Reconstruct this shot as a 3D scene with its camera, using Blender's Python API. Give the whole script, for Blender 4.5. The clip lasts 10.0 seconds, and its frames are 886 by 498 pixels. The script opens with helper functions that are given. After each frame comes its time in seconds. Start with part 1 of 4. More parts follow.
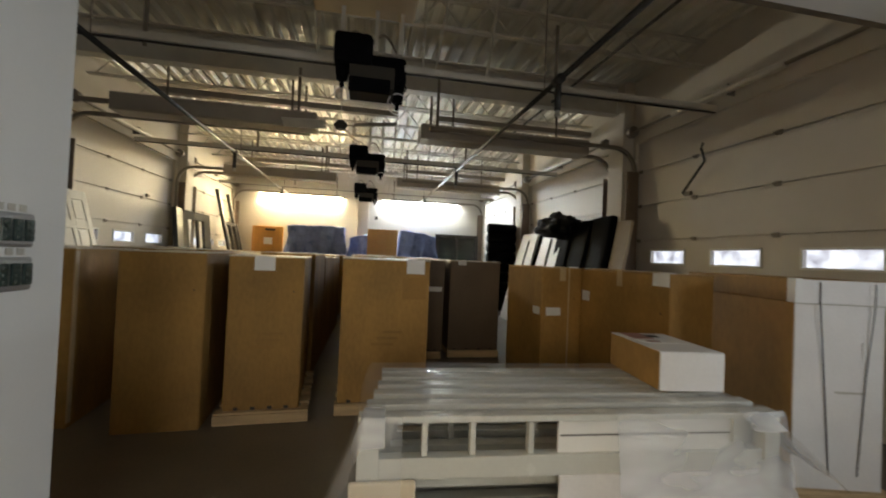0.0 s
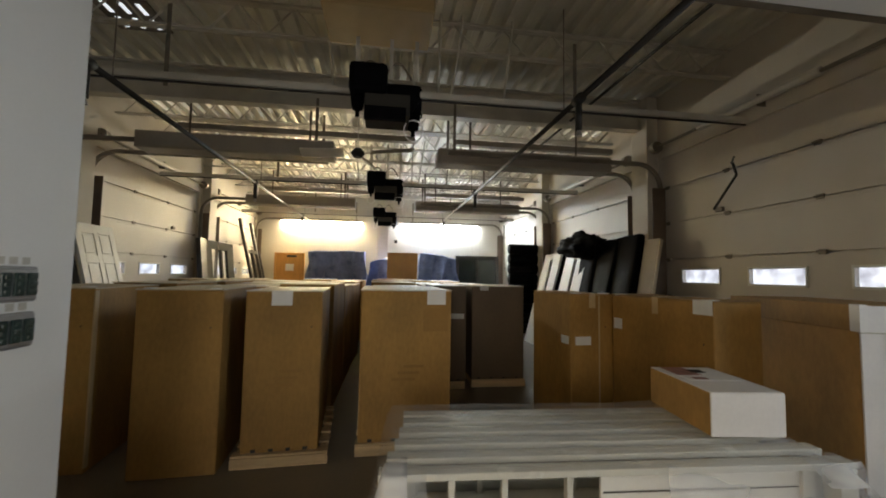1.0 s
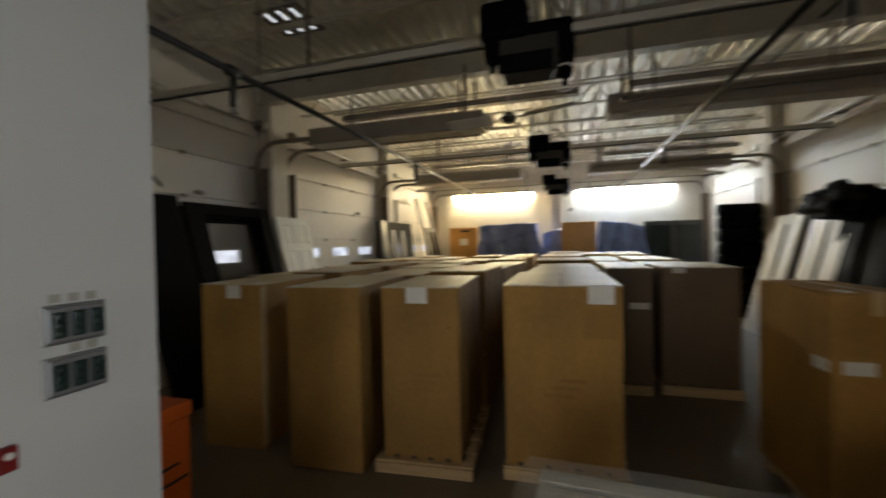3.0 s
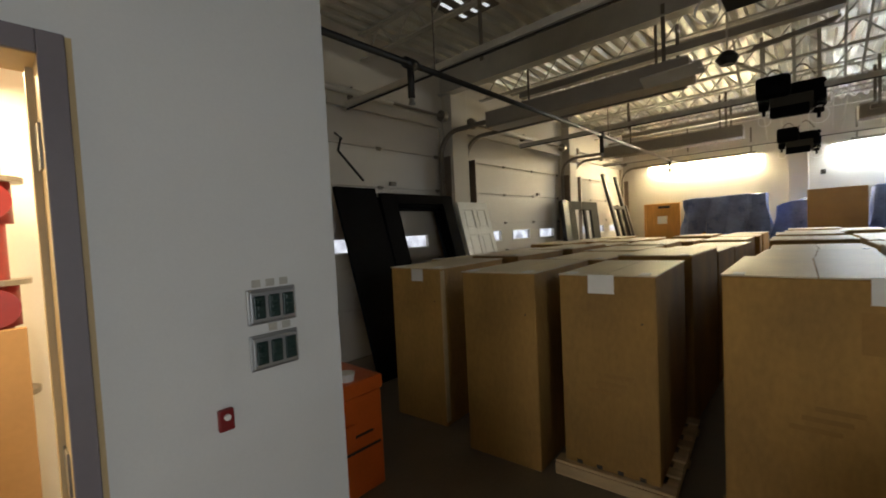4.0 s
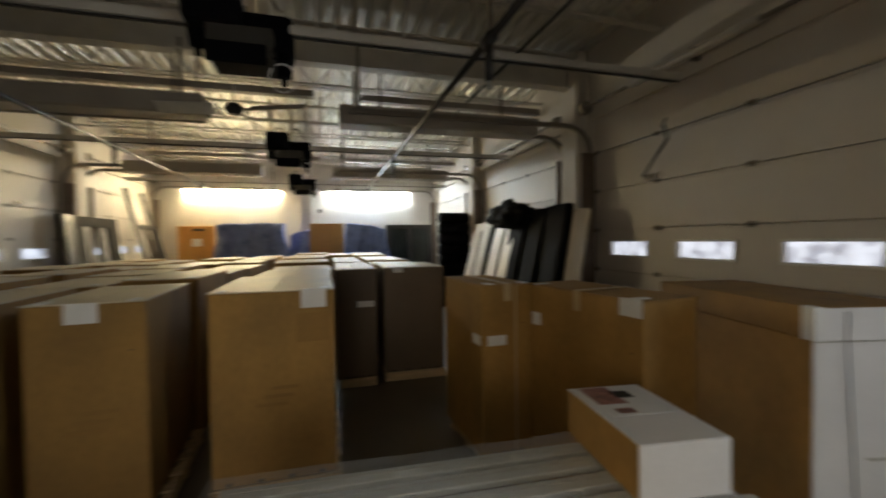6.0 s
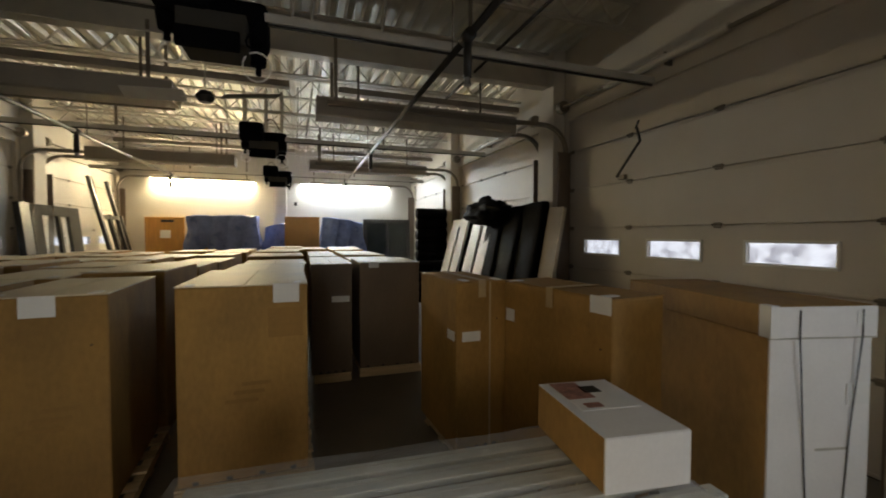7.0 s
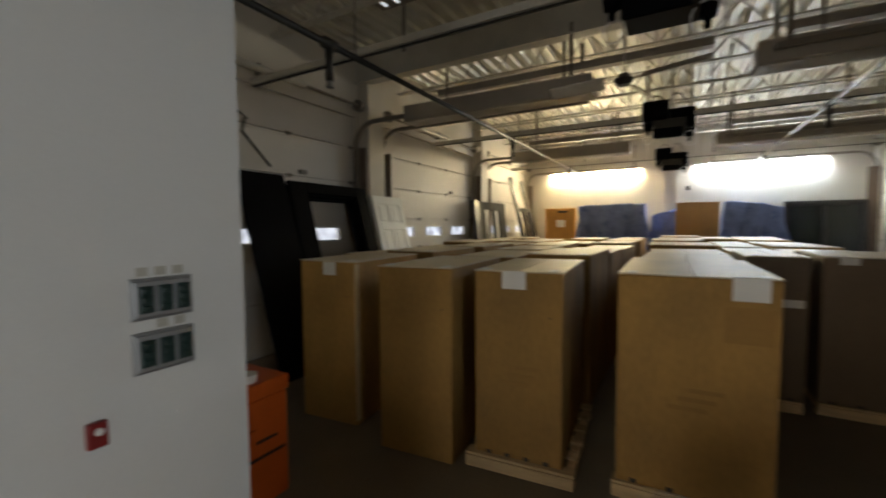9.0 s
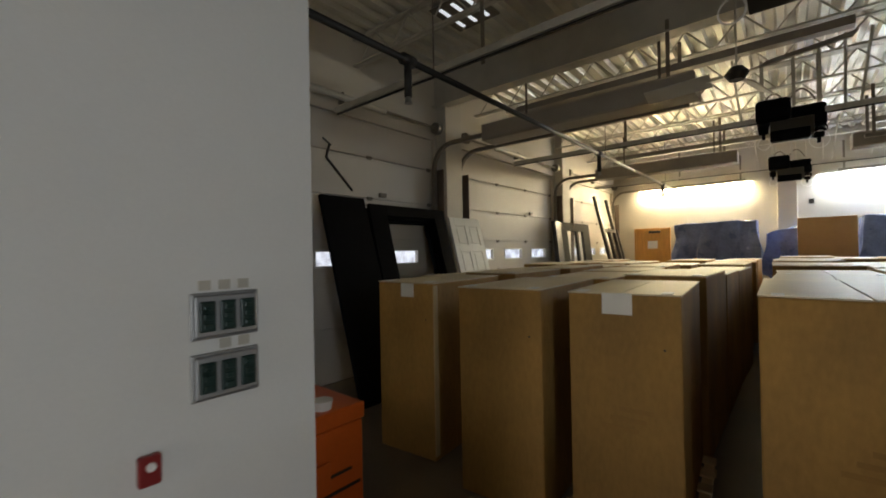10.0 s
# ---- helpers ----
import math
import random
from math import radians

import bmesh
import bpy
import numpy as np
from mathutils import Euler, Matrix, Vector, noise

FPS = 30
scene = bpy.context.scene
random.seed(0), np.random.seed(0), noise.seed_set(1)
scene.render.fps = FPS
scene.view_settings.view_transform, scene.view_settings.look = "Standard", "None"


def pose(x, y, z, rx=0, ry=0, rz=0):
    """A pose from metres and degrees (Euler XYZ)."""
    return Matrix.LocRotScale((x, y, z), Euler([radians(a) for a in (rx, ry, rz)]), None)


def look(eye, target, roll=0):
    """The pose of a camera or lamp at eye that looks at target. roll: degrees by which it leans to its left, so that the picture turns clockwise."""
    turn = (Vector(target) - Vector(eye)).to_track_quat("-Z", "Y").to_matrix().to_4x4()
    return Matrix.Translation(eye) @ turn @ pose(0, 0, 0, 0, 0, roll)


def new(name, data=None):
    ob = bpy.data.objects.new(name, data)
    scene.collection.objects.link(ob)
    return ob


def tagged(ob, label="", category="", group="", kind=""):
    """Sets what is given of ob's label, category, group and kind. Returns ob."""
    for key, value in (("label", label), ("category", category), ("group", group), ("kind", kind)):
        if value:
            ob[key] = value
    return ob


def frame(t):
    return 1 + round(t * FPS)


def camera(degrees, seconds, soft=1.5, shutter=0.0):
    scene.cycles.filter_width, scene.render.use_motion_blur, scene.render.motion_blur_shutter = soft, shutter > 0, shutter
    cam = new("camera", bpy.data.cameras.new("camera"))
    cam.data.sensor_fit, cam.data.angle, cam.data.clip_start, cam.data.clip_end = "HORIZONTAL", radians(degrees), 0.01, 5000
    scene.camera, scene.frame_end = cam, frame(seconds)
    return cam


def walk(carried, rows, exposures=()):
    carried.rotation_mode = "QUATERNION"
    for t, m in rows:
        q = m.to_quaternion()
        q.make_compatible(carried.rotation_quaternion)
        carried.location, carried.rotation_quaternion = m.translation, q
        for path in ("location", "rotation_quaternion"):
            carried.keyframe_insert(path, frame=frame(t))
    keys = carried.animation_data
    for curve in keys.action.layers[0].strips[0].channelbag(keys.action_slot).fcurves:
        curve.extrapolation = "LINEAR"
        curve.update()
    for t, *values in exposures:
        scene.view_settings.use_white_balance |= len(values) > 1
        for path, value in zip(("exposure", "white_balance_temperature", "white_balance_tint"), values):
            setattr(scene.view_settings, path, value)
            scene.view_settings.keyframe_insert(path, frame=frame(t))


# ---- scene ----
cam = camera(94.4, 10.0, 1.8, 0.5)
PATH = [
    (0, (0.589, 0.031, 1.443), (0.969, 1.994, 1.48), 2.4),
    (0.5, (0.563, 0.1, 1.474), (0.821, 2.08, 1.589), 2.8),
    (1, (0.605, 0.166, 1.527), (0.886, 2.142, 1.657), 0.9),
    (1.5, (0.838, 0.278, 1.589), (1.105, 2.253, 1.764), 2.7),
    (2, (0.968, 0.425, 1.625), (1.078, 2.42, 1.713), 1.7),
    (2.5, (0.929, 0.628, 1.668), (0.848, 2.626, 1.663), 0.1),
    (3, (0.855, 0.857, 1.7), (0.277, 2.771, 1.674), -1.2),
    (3.2, (0.871, 0.946, 1.697), (0.002, 2.747, 1.671), -0.7),
    (4.3, (0.772, 1.103, 1.706), (-0.587, 2.568, 1.614), -3.3),
    (4.5, (0.805, 1.094, 1.703), (-0.413, 2.678, 1.611), -3.4),
    (5, (0.913, 1.058, 1.703), (0.219, 2.931, 1.606), -2.5),
    (5.5, (1.03, 1.0, 1.701), (0.953, 2.997, 1.638), -2.0),
    (6, (1.157, 0.83, 1.723), (1.707, 2.752, 1.678), -0.8),
    (6.2, (1.177, 0.809, 1.726), (1.912, 2.669, 1.674), -0.4),
    (7.3, (1.158, 0.845, 1.726), (1.681, 2.774, 1.657), 0.9),
    (7.5, (1.083, 0.949, 1.708), (1.441, 2.916, 1.648), 1.0),
    (8, (0.998, 1.031, 1.701), (0.942, 3.028, 1.623), 1.0),
    (8.5, (0.844, 1.065, 1.688), (0.323, 2.993, 1.582), 0.7),
    (9, (0.712, 1.107, 1.685), (-0.273, 2.844, 1.573), -0.4),
    (9.5, (0.608, 1.137, 1.674), (-0.681, 2.665, 1.617), -0.9),
    (10, (0.534, 1.291, 1.632), (-0.755, 2.821, 1.648), -1.1),
]
LIGHT = [(0, 1.3), (1.5, 1.2), (2.5, 0.95), (3.2, 0.95), (4.3, 1.07), (5, 0.9), (6.2, 0.93), (7.5, 0.93), (8.5, 0.85), (9.5, 1.07), (10, 1.07)]
walk(cam, [(t, look(eye, target, roll)) for t, eye, target, roll in PATH], LIGHT)

# ---- world and light ----
world = bpy.data.worlds.new("sky")
scene.world = world
world.use_nodes = True
wn = world.node_tree.nodes
sky = wn.new("ShaderNodeTexSky")
sky.sky_type, sky.sun_disc = "NISHITA", False
sky.sun_elevation, sky.sun_rotation = radians(25), radians(200)
world.node_tree.links.new(sky.outputs[0], wn["Background"].inputs[0])
wn["Background"].inputs[1].default_value = 0.06


def area(name, eye, target, sx, sy, power, color, spread=180):
    d = bpy.data.lights.new(name, "AREA")
    d.shape, d.size, d.size_y, d.energy, d.color = "RECTANGLE", sx, sy, power, color
    d.spread = radians(spread)
    ob = new(name, d)
    ob.matrix_world = look(eye, target)
    return ob


# daylight that enters by the entrance window beside the camera
area("entrance_daylight", (5.2, 0.0, 1.5), (0.5, 0.9, 1.2), 1.6, 1.5, 9, (0.88, 0.955, 1.0), 112)
# daylight that enters by the glazed entrance behind the camera
area("entrance_door_daylight", (-0.02, -3.02, 1.1), (0.5, 3.0, 1.1), 1.1, 2.0, 2.1, (1.0, 0.95, 0.84), 60)
# unseen fill under the entrance ceiling, added to brighten wall, stack and carton fronts
area("entrance_ceiling_fill", (0.45, -1.2, 2.97), (0.45, -1.19, 0), 1.2, 0.3, 1.3, (1.0, 0.9, 0.74))
# ceiling lamp of the small riser room
area("riser_room_lamp", (-1.9, 0.9, 2.6), (-1.9, 0.9, 0), 0.6, 0.6, 36, (1.0, 0.74, 0.40))


# ---- materials ----
def mat(name, color, rough=0.6, metal=0.0, var=0.12, scale=3.0, fine=60.0, bump=0.1, rand=0.0, spec=0.5, stretch=None):
    m = bpy.data.materials.new(name)
    m.use_nodes = True
    nt = m.node_tree
    n, ln = nt.nodes, nt.links
    b = n["Principled BSDF"]
    b.inputs["Roughness"].default_value = rough
    b.inputs["Metallic"].default_value = metal
    b.inputs["Specular IOR Level"].default_value = spec
    tc = n.new("ShaderNodeTexCoord")
    src = tc.outputs["Object"]
    if stretch:
        mp = n.new("ShaderNodeMapping")
        mp.inputs["Scale"].default_value = stretch
        ln.new(src, mp.inputs[0])
        src = mp.outputs[0]
    big = n.new("ShaderNodeTexNoise")
    big.inputs["Scale"].default_value, big.inputs["Detail"].default_value = scale, 5
    ln.new(src, big.inputs["Vector"])
    small = n.new("ShaderNodeTexNoise")
    small.inputs["Scale"].default_value, small.inputs["Detail"].default_value = fine, 3
    ln.new(src, small.inputs["Vector"])
    add = n.new("ShaderNodeMath")
    add.operation = "MULTIPLY_ADD"
    ln.new(small.outputs[0], add.inputs[0])
    add.inputs[1].default_value = 0.4
    ln.new(big.outputs[0], add.inputs[2])
    ramp = n.new("ShaderNodeMapRange")
    ramp.inputs[1].default_value, ramp.inputs[2].default_value = 0.4, 1.0
    ramp.inputs[3].default_value, ramp.inputs[4].default_value = 1 - var, 1 + var
    ln.new(add.outputs[0], ramp.inputs[0])
    val = ramp.outputs[0]
    if rand:
        oi = n.new("ShaderNodeObjectInfo")
        r2 = n.new("ShaderNodeMapRange")
        r2.inputs[3].default_value, r2.inputs[4].default_value = 1 - rand, 1 + rand
        ln.new(oi.outputs["Random"], r2.inputs[0])
        mul = n.new("ShaderNodeMath")
        mul.operation = "MULTIPLY"
        ln.new(val, mul.inputs[0])
        ln.new(r2.outputs[0], mul.inputs[1])
        val = mul.outputs[0]
    mix = n.new("ShaderNodeVectorMath")
    mix.operation = "SCALE"
    mix.inputs[0].default_value = color
    ln.new(val, mix.inputs["Scale"])
    ln.new(mix.outputs[0], b.inputs["Base Color"])
    rr = n.new("ShaderNodeMapRange")
    rr.inputs[3].default_value, rr.inputs[4].default_value = max(0.02, rough - 0.12), min(1, rough + 0.12)
    ln.new(big.outputs[0], rr.inputs[0])
    ln.new(rr.outputs[0], b.inputs["Roughness"])
    if bump:
        bp = n.new("ShaderNodeBump")
        bp.inputs["Strength"].default_value, bp.inputs["Distance"].default_value = bump, 0.01
        ln.new(add.outputs[0], bp.inputs["Height"])
        ln.new(bp.outputs[0], b.inputs["Normal"])
    return m


def glow(name, color, strength):
    m = bpy.data.materials.new(name)
    m.use_nodes = True
    b = m.node_tree.nodes["Principled BSDF"]
    b.inputs["Base Color"].default_value = (0.8, 0.8, 0.8, 1)
    b.inputs["Emission Color"].default_value = (*color, 1)
    b.inputs["Emission Strength"].default_value = strength
    return m


def clear(name, rough=0.02, color=(1, 1, 1), alpha=0.25):
    m = bpy.data.materials.new(name)
    m.use_nodes = True
    nt = m.node_tree
    b = nt.nodes["Principled BSDF"]
    b.inputs["Base Color"].default_value = (*color, 1)
    b.inputs["Roughness"].default_value = rough
    b.inputs["Alpha"].default_value = alpha
    ns = nt.nodes.new("ShaderNodeTexNoise")
    ns.inputs["Scale"].default_value, ns.inputs["Detail"].default_value = 6, 2
    tc = nt.nodes.new("ShaderNodeTexCoord")
    mp = nt.nodes.new("ShaderNodeMapping")
    mp.inputs["Scale"].default_value = (0.35, 1.6, 1.0)
    nt.links.new(tc.outputs["Object"], mp.inputs[0])
    nt.links.new(mp.outputs[0], ns.inputs["Vector"])
    bp = nt.nodes.new("ShaderNodeBump")
    bp.inputs["Strength"].default_value, bp.inputs["Distance"].default_value = (0.22, 0.03) if alpha > 0.15 else (0.05, 0.01)
    nt.links.new(ns.outputs[0], bp.inputs["Height"])
    nt.links.new(bp.outputs[0], b.inputs["Normal"])
    if alpha > 0.15:
        # doubled and creased film is milkier
        n2 = nt.nodes.new("ShaderNodeTexNoise")
        n2.inputs["Scale"].default_value, n2.inputs["Detail"].default_value, n2.inputs["Distortion"].default_value = 2.6, 3, 0.5
        nt.links.new(mp.outputs[0], n2.inputs["Vector"])
        r2 = nt.nodes.new("ShaderNodeMapRange")
        r2.inputs[1].default_value, r2.inputs[2].default_value = 0.4, 0.72
        r2.inputs[3].default_value, r2.inputs[4].default_value = alpha * 0.7, alpha * 2.3
        nt.links.new(n2.outputs[0], r2.inputs[0])
        nt.links.new(r2.outputs[0], b.inputs["Alpha"])
    return m


M_WALL = mat("white_wall_paint", (0.74, 0.73, 0.70), 0.6, var=0.05, scale=1.2, fine=120, bump=0.08)
M_WALL_BAY = mat("bay_wall_paint", (0.64, 0.59, 0.51), 0.65, var=0.08, scale=1.0, fine=90, bump=0.12)
M_WALL_BACK = mat("dusty_cream_paint", (0.60, 0.57, 0.50), 0.7, var=0.1, scale=0.9, fine=90, bump=0.1)
M_FLOOR = mat("sealed_concrete", (0.17, 0.14, 0.10), 0.42, var=0.25, scale=1.4, fine=45, bump=0.08)
M_DECK = mat("galvanised_deck", (0.79, 0.77, 0.70), 0.4, metal=0.5, var=0.1, scale=2.5, fine=40, bump=0.0)
M_STEEL = mat("painted_steel", (0.62, 0.59, 0.53), 0.5, metal=0.2, var=0.12, scale=4, fine=60, bump=0.05)
M_GALV = mat("galvanised_track", (0.24, 0.21, 0.175), 0.42, metal=0.4, var=0.15, scale=5, fine=70, bump=0.05)
M_TRACK = mat("brown_track_angle", (0.17, 0.125, 0.09), 0.5, metal=0.2, var=0.2, scale=5, fine=70, bump=0.05)
M_TAUPE = mat("taupe_fibreboard", (0.40, 0.34, 0.27), 0.65, var=0.12, scale=3, fine=40, bump=0.05)
M_DARK = mat("black_pipe", (0.035, 0.033, 0.03), 0.45, metal=0.3, var=0.3, scale=6, fine=70)
M_DOORP = mat("white_door_skin", (0.65, 0.60, 0.535), 0.5, var=0.06, scale=1.6, fine=150, bump=0.12)
M_CARD = mat("corrugated_card", (0.355, 0.198, 0.05), 0.75, var=0.34, scale=2.6, fine=35, bump=0.1, rand=0.16, stretch=(1, 1, 0.5))
# grey film and the shade at the back, both put into one colour
M_CARDDULL = mat("film_and_shade_card", (0.155, 0.105, 0.062), 0.5, var=0.2, scale=2.6, fine=35, bump=0.1, rand=0.1, stretch=(1, 1, 0.5))
# on carton tops this paleness holds strip light as well as dust
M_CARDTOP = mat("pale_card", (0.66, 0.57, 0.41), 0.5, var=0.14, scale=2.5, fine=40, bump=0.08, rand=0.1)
M_CARDWHITE = mat("white_card", (0.78, 0.76, 0.74), 0.6, var=0.08, scale=3, fine=50, bump=0.06)
M_LABEL = mat("paper_label", (0.78, 0.77, 0.74), 0.6, var=0.05, scale=8, fine=80, bump=0.02)
M_TAG = mat("grey_tag", (0.48, 0.45, 0.38), 0.5, var=0.1, scale=20, fine=90, bump=0.02)
M_TAPE = mat("packing_tape", (0.52, 0.38, 0.20), 0.38, var=0.1, scale=9, fine=60, bump=0.05)
M_WOOD = mat("pallet_wood", (0.55, 0.40, 0.22), 0.7, var=0.25, scale=6, fine=60, bump=0.2, rand=0.2, stretch=(0.4, 3, 3))
M_BLACK = mat("black_finish", (0.005, 0.005, 0.006), 0.75, var=0.3, scale=6, fine=60, spec=0.04)
M_BLACKPL = mat("black_plastic_sheet", (0.006, 0.006, 0.007), 0.7, var=0.4, scale=3, fine=20, bump=0.5, spec=0.07)
M_WHITE = mat("white_primer", (0.83, 0.82, 0.77), 0.45, var=0.05, scale=4, fine=60, bump=0.04)
M_VINYL = mat("white_vinyl", (0.62, 0.62, 0.56), 0.24, var=0.06, scale=4, fine=60, bump=0.03)
M_OAK = mat("oak_veneer", (0.52, 0.26, 0.06), 0.4, var=0.2, scale=5, fine=50, bump=0.05, stretch=(6, 6, 0.6))
M_PRINT = mat("faint_print", (0.31, 0.168, 0.042), 0.75, var=0.16, scale=2.2, fine=35)
M_PHOTO = mat("faded_photo_print", (0.33, 0.16, 0.13), 0.5, var=0.6, scale=30, fine=90, bump=0.0)
M_BROWN = mat("brown_board", (0.40, 0.235, 0.10), 0.6, var=0.12, scale=3, fine=40, bump=0.05)
M_TARP = mat("blue_tarpaulin", (0.15, 0.21, 0.46), 0.3, var=0.3, scale=4, fine=22, bump=0.25)
M_ORANGE = mat("orange_enamel", (0.58, 0.105, 0.012), 0.4, var=0.15, scale=4, fine=50, bump=0.05)
M_RED = mat("red_enamel", (0.21, 0.013, 0.012), 0.35, var=0.12, scale=6, fine=50)
M_PLATE = mat("brushed_steel", (0.42, 0.42, 0.42), 0.5, metal=0.9, var=0.1, scale=10, fine=120, bump=0.03)
M_SWITCH = mat("dark_green_button", (0.015, 0.035, 0.03), 0.3, var=0.3, scale=12, fine=60)
M_GREY = mat("grey_laminate", (0.06, 0.055, 0.047), 0.8, var=0.1, scale=4, fine=60, spec=0.08)
M_DUCT = mat("taupe_sheet_metal", (0.38, 0.34, 0.29), 0.45, metal=0.2, var=0.1, scale=3, fine=50, bump=0.04)
M_FRAMEGREY = mat("grey_door_frame_paint", (0.20, 0.17, 0.18), 0.45, var=0.08, scale=4, fine=60, bump=0.04)
M_BUFF = mat("buff_enamel_and_lit_reveal", (0.55, 0.40, 0.20), 0.5, var=0.08, scale=4, fine=60, bump=0.04)
M_WARMLAMP = glow("warm_tube", (1.0, 0.81, 0.47), 158)
M_COOLLAMP = glow("cool_tube", (0.87, 0.96, 1.0), 125)
M_GLASS = clear("window_glass", 0.03, (0.95, 0.97, 1), 0.1)
M_FILMTHIN = clear("thin_stretch_film", 0.12, (0.9, 0.92, 0.95), 0.015)
M_FLAP = clear("crumpled_film", 0.07, (0.93, 0.95, 0.98), 0.34)
M_FILM = clear("stretch_film", 0.08, (0.93, 0.95, 0.97), 0.155)


# ---- building helpers ----
def box(bm, x0, x1, y0, y1, z0, z1, bevel=0.0, m=None):
    mm = Matrix.Translation(((x0 + x1) / 2, (y0 + y1) / 2, (z0 + z1) / 2)) @ Matrix.Diagonal((abs(x1 - x0), abs(y1 - y0), abs(z1 - z0), 1))
    if m is not None:
        mm = m @ mm
    vs = bmesh.ops.create_cube(bm, size=1, matrix=mm)["verts"]
    if bevel:
        es = list({e for v in vs for e in v.link_edges})
        bmesh.ops.bevel(bm, geom=es, offset=bevel, segments=2, affect="EDGES", profile=0.5)
    return bm


def rod(bm, a, b, r, seg=10, r2=None):
    a, b = Vector(a), Vector(b)
    d = b - a
    m = Matrix.Translation((a + b) / 2) @ d.to_track_quat("Z", "Y").to_matrix().to_4x4()
    bmesh.ops.create_cone(bm, cap_ends=True, segments=seg, radius1=r, radius2=r if r2 is None else r2, depth=d.length, matrix=m)
    return bm


def obj(name, bm, material, smooth=False):
    me = bpy.data.meshes.new(name)
    bm.normal_update()
    bm.to_mesh(me)
    bm.free()
    if smooth:
        for p in me.polygons:
            p.use_smooth = True
    me.materials.append(material)
    return new(name, me)


def part(name, bm, material, parent, label="", smooth=False):
    ob = obj(name, bm, material, smooth)
    ob.parent = parent
    if label:
        ob["label"] = label
    return ob


def thing(name, label, category, m=None, group="", kind=""):
    ob = tagged(new(name), label, category, group, kind)
    ob.empty_display_size = 0.1
    if m is not None:
        ob.matrix_world = m
    return ob


def struct(name, bm, material, label, category):
    return tagged(obj(name, bm, material), label, category, kind="structure")


def B():
    return bmesh.new()



def prism(bm, outline, x0, x1):
    """A bar along x with the given outline in y and z."""
    a = [bm.verts.new((x0, y, z)) for y, z in outline]
    b = [bm.verts.new((x1, y, z)) for y, z in outline]
    n = len(a)
    for k in range(n):
        bm.faces.new((a[k], a[(k + 1) % n], b[(k + 1) % n], b[k]))
    bm.faces.new(a[::-1])
    bm.faces.new(b)
    bmesh.ops.recalc_face_normals(bm, faces=bm.faces[:])
    return bm


def sweep(bm, pts, w, h, side=(0, 1, 0)):
    """A rectangular bar of w along side and h across it, swept along the points."""
    pts, side = [Vector(p) for p in pts], Vector(side)
    rings = []
    for i, p in enumerate(pts):
        t = (pts[min(i + 1, len(pts) - 1)] - pts[max(i - 1, 0)]).normalized()
        up = t.cross(side).normalized()
        rings.append([bm.verts.new(p + side * (a * w / 2) + up * (b * h / 2)) for a, b in ((-1, -1), (1, -1), (1, 1), (-1, 1))])
    for a, b in zip(rings, rings[1:]):
        for k in range(4):
            bm.faces.new((a[k], a[(k + 1) % 4], b[(k + 1) % 4], b[k]))
    bm.faces.new(rings[0][::-1])
    bm.faces.new(rings[-1])
    return bm


# ---- structure ----
LX, RX, BY, NY, TOP = -3.85, 4.95, 15.3, 2.04, 4.55
PX = -0.654
DOORS = (4.25, 8.65, 13.05)
COLS = (6.36, 10.82)
WEST = 0.22  # the west doors and columns stand this much further in
DOOR_W, DOOR_H = 3.7, 3.45
ER = RX + 0.2
LINTEL = 3.04

struct("floor", box(B(), LX - 0.4, RX + 0.4, -3.2, BY + 0.3, -0.2, 0), M_FLOOR, "dark sealed concrete garage floor, worn and dusty", "floor")
struct("wall_north", box(B(), LX - 0.3, RX + 0.3, BY, BY + 0.25, 0, TOP), M_WALL_BACK, "white painted back wall under two strip lights", "wall")
struct("pilaster", box(B(), 0.33, 0.73, BY - 0.16, BY, 0, TOP, 0.01), M_WALL_BAY, "painted masonry pilaster on the back wall", "pilaster")
struct("wall_south", box(B(), LX - 0.2, PX, NY - 0.16, NY, 0, TOP, 0), M_WALL, "white painted wall between bay and entrance", "wall")
struct("lintel", box(B(), PX, RX + 0.2, NY - 0.16, NY, LINTEL, TOP), M_WALL, "white painted header over the wide opening", "wall")


def side_wall(name, x, out):
    bm = B()
    y0, y1 = NY - 0.16, BY
    doors = [d + (WEST if out < 0 else 0) for d in DOORS]
    edges = [y0] + [v for d in doors for v in (d - DOOR_W / 2, d + DOOR_W / 2)] + [y1]
    for i in range(0, len(edges), 2):
        box(bm, x, x + out, edges[i], edges[i + 1], 0, TOP)
    for d in doors:
        box(bm, x, x + out, d - DOOR_W / 2, d + DOOR_W / 2, DOOR_H, TOP)
    return struct(name, bm, M_WALL_BAY, "painted side wall with three overhead door openings", "wall")


side_wall("wall_west", LX, -0.25)
side_wall("wall_east", RX, 0.25)
for y in COLS:
    struct("column_west", box(B(), LX, LX + 0.2, y + WEST - 0.2, y + WEST + 0.22, 0, TOP - 0.06, 0.012), M_WALL_BAY, "painted steel column between overhead doors", "column")
    struct("column_east", box(B(), RX - 0.2, RX, y - 0.22, y + 0.2, 0, TOP - 0.06, 0.012), M_WALL_BAY, "painted steel column between overhead doors", "column")
struct("column_east", box(B(), RX - 0.2, RX, NY, NY + 0.33, 0, TOP - 0.06, 0.012), M_WALL_BAY, "painted corner column beside the overhead door", "column")


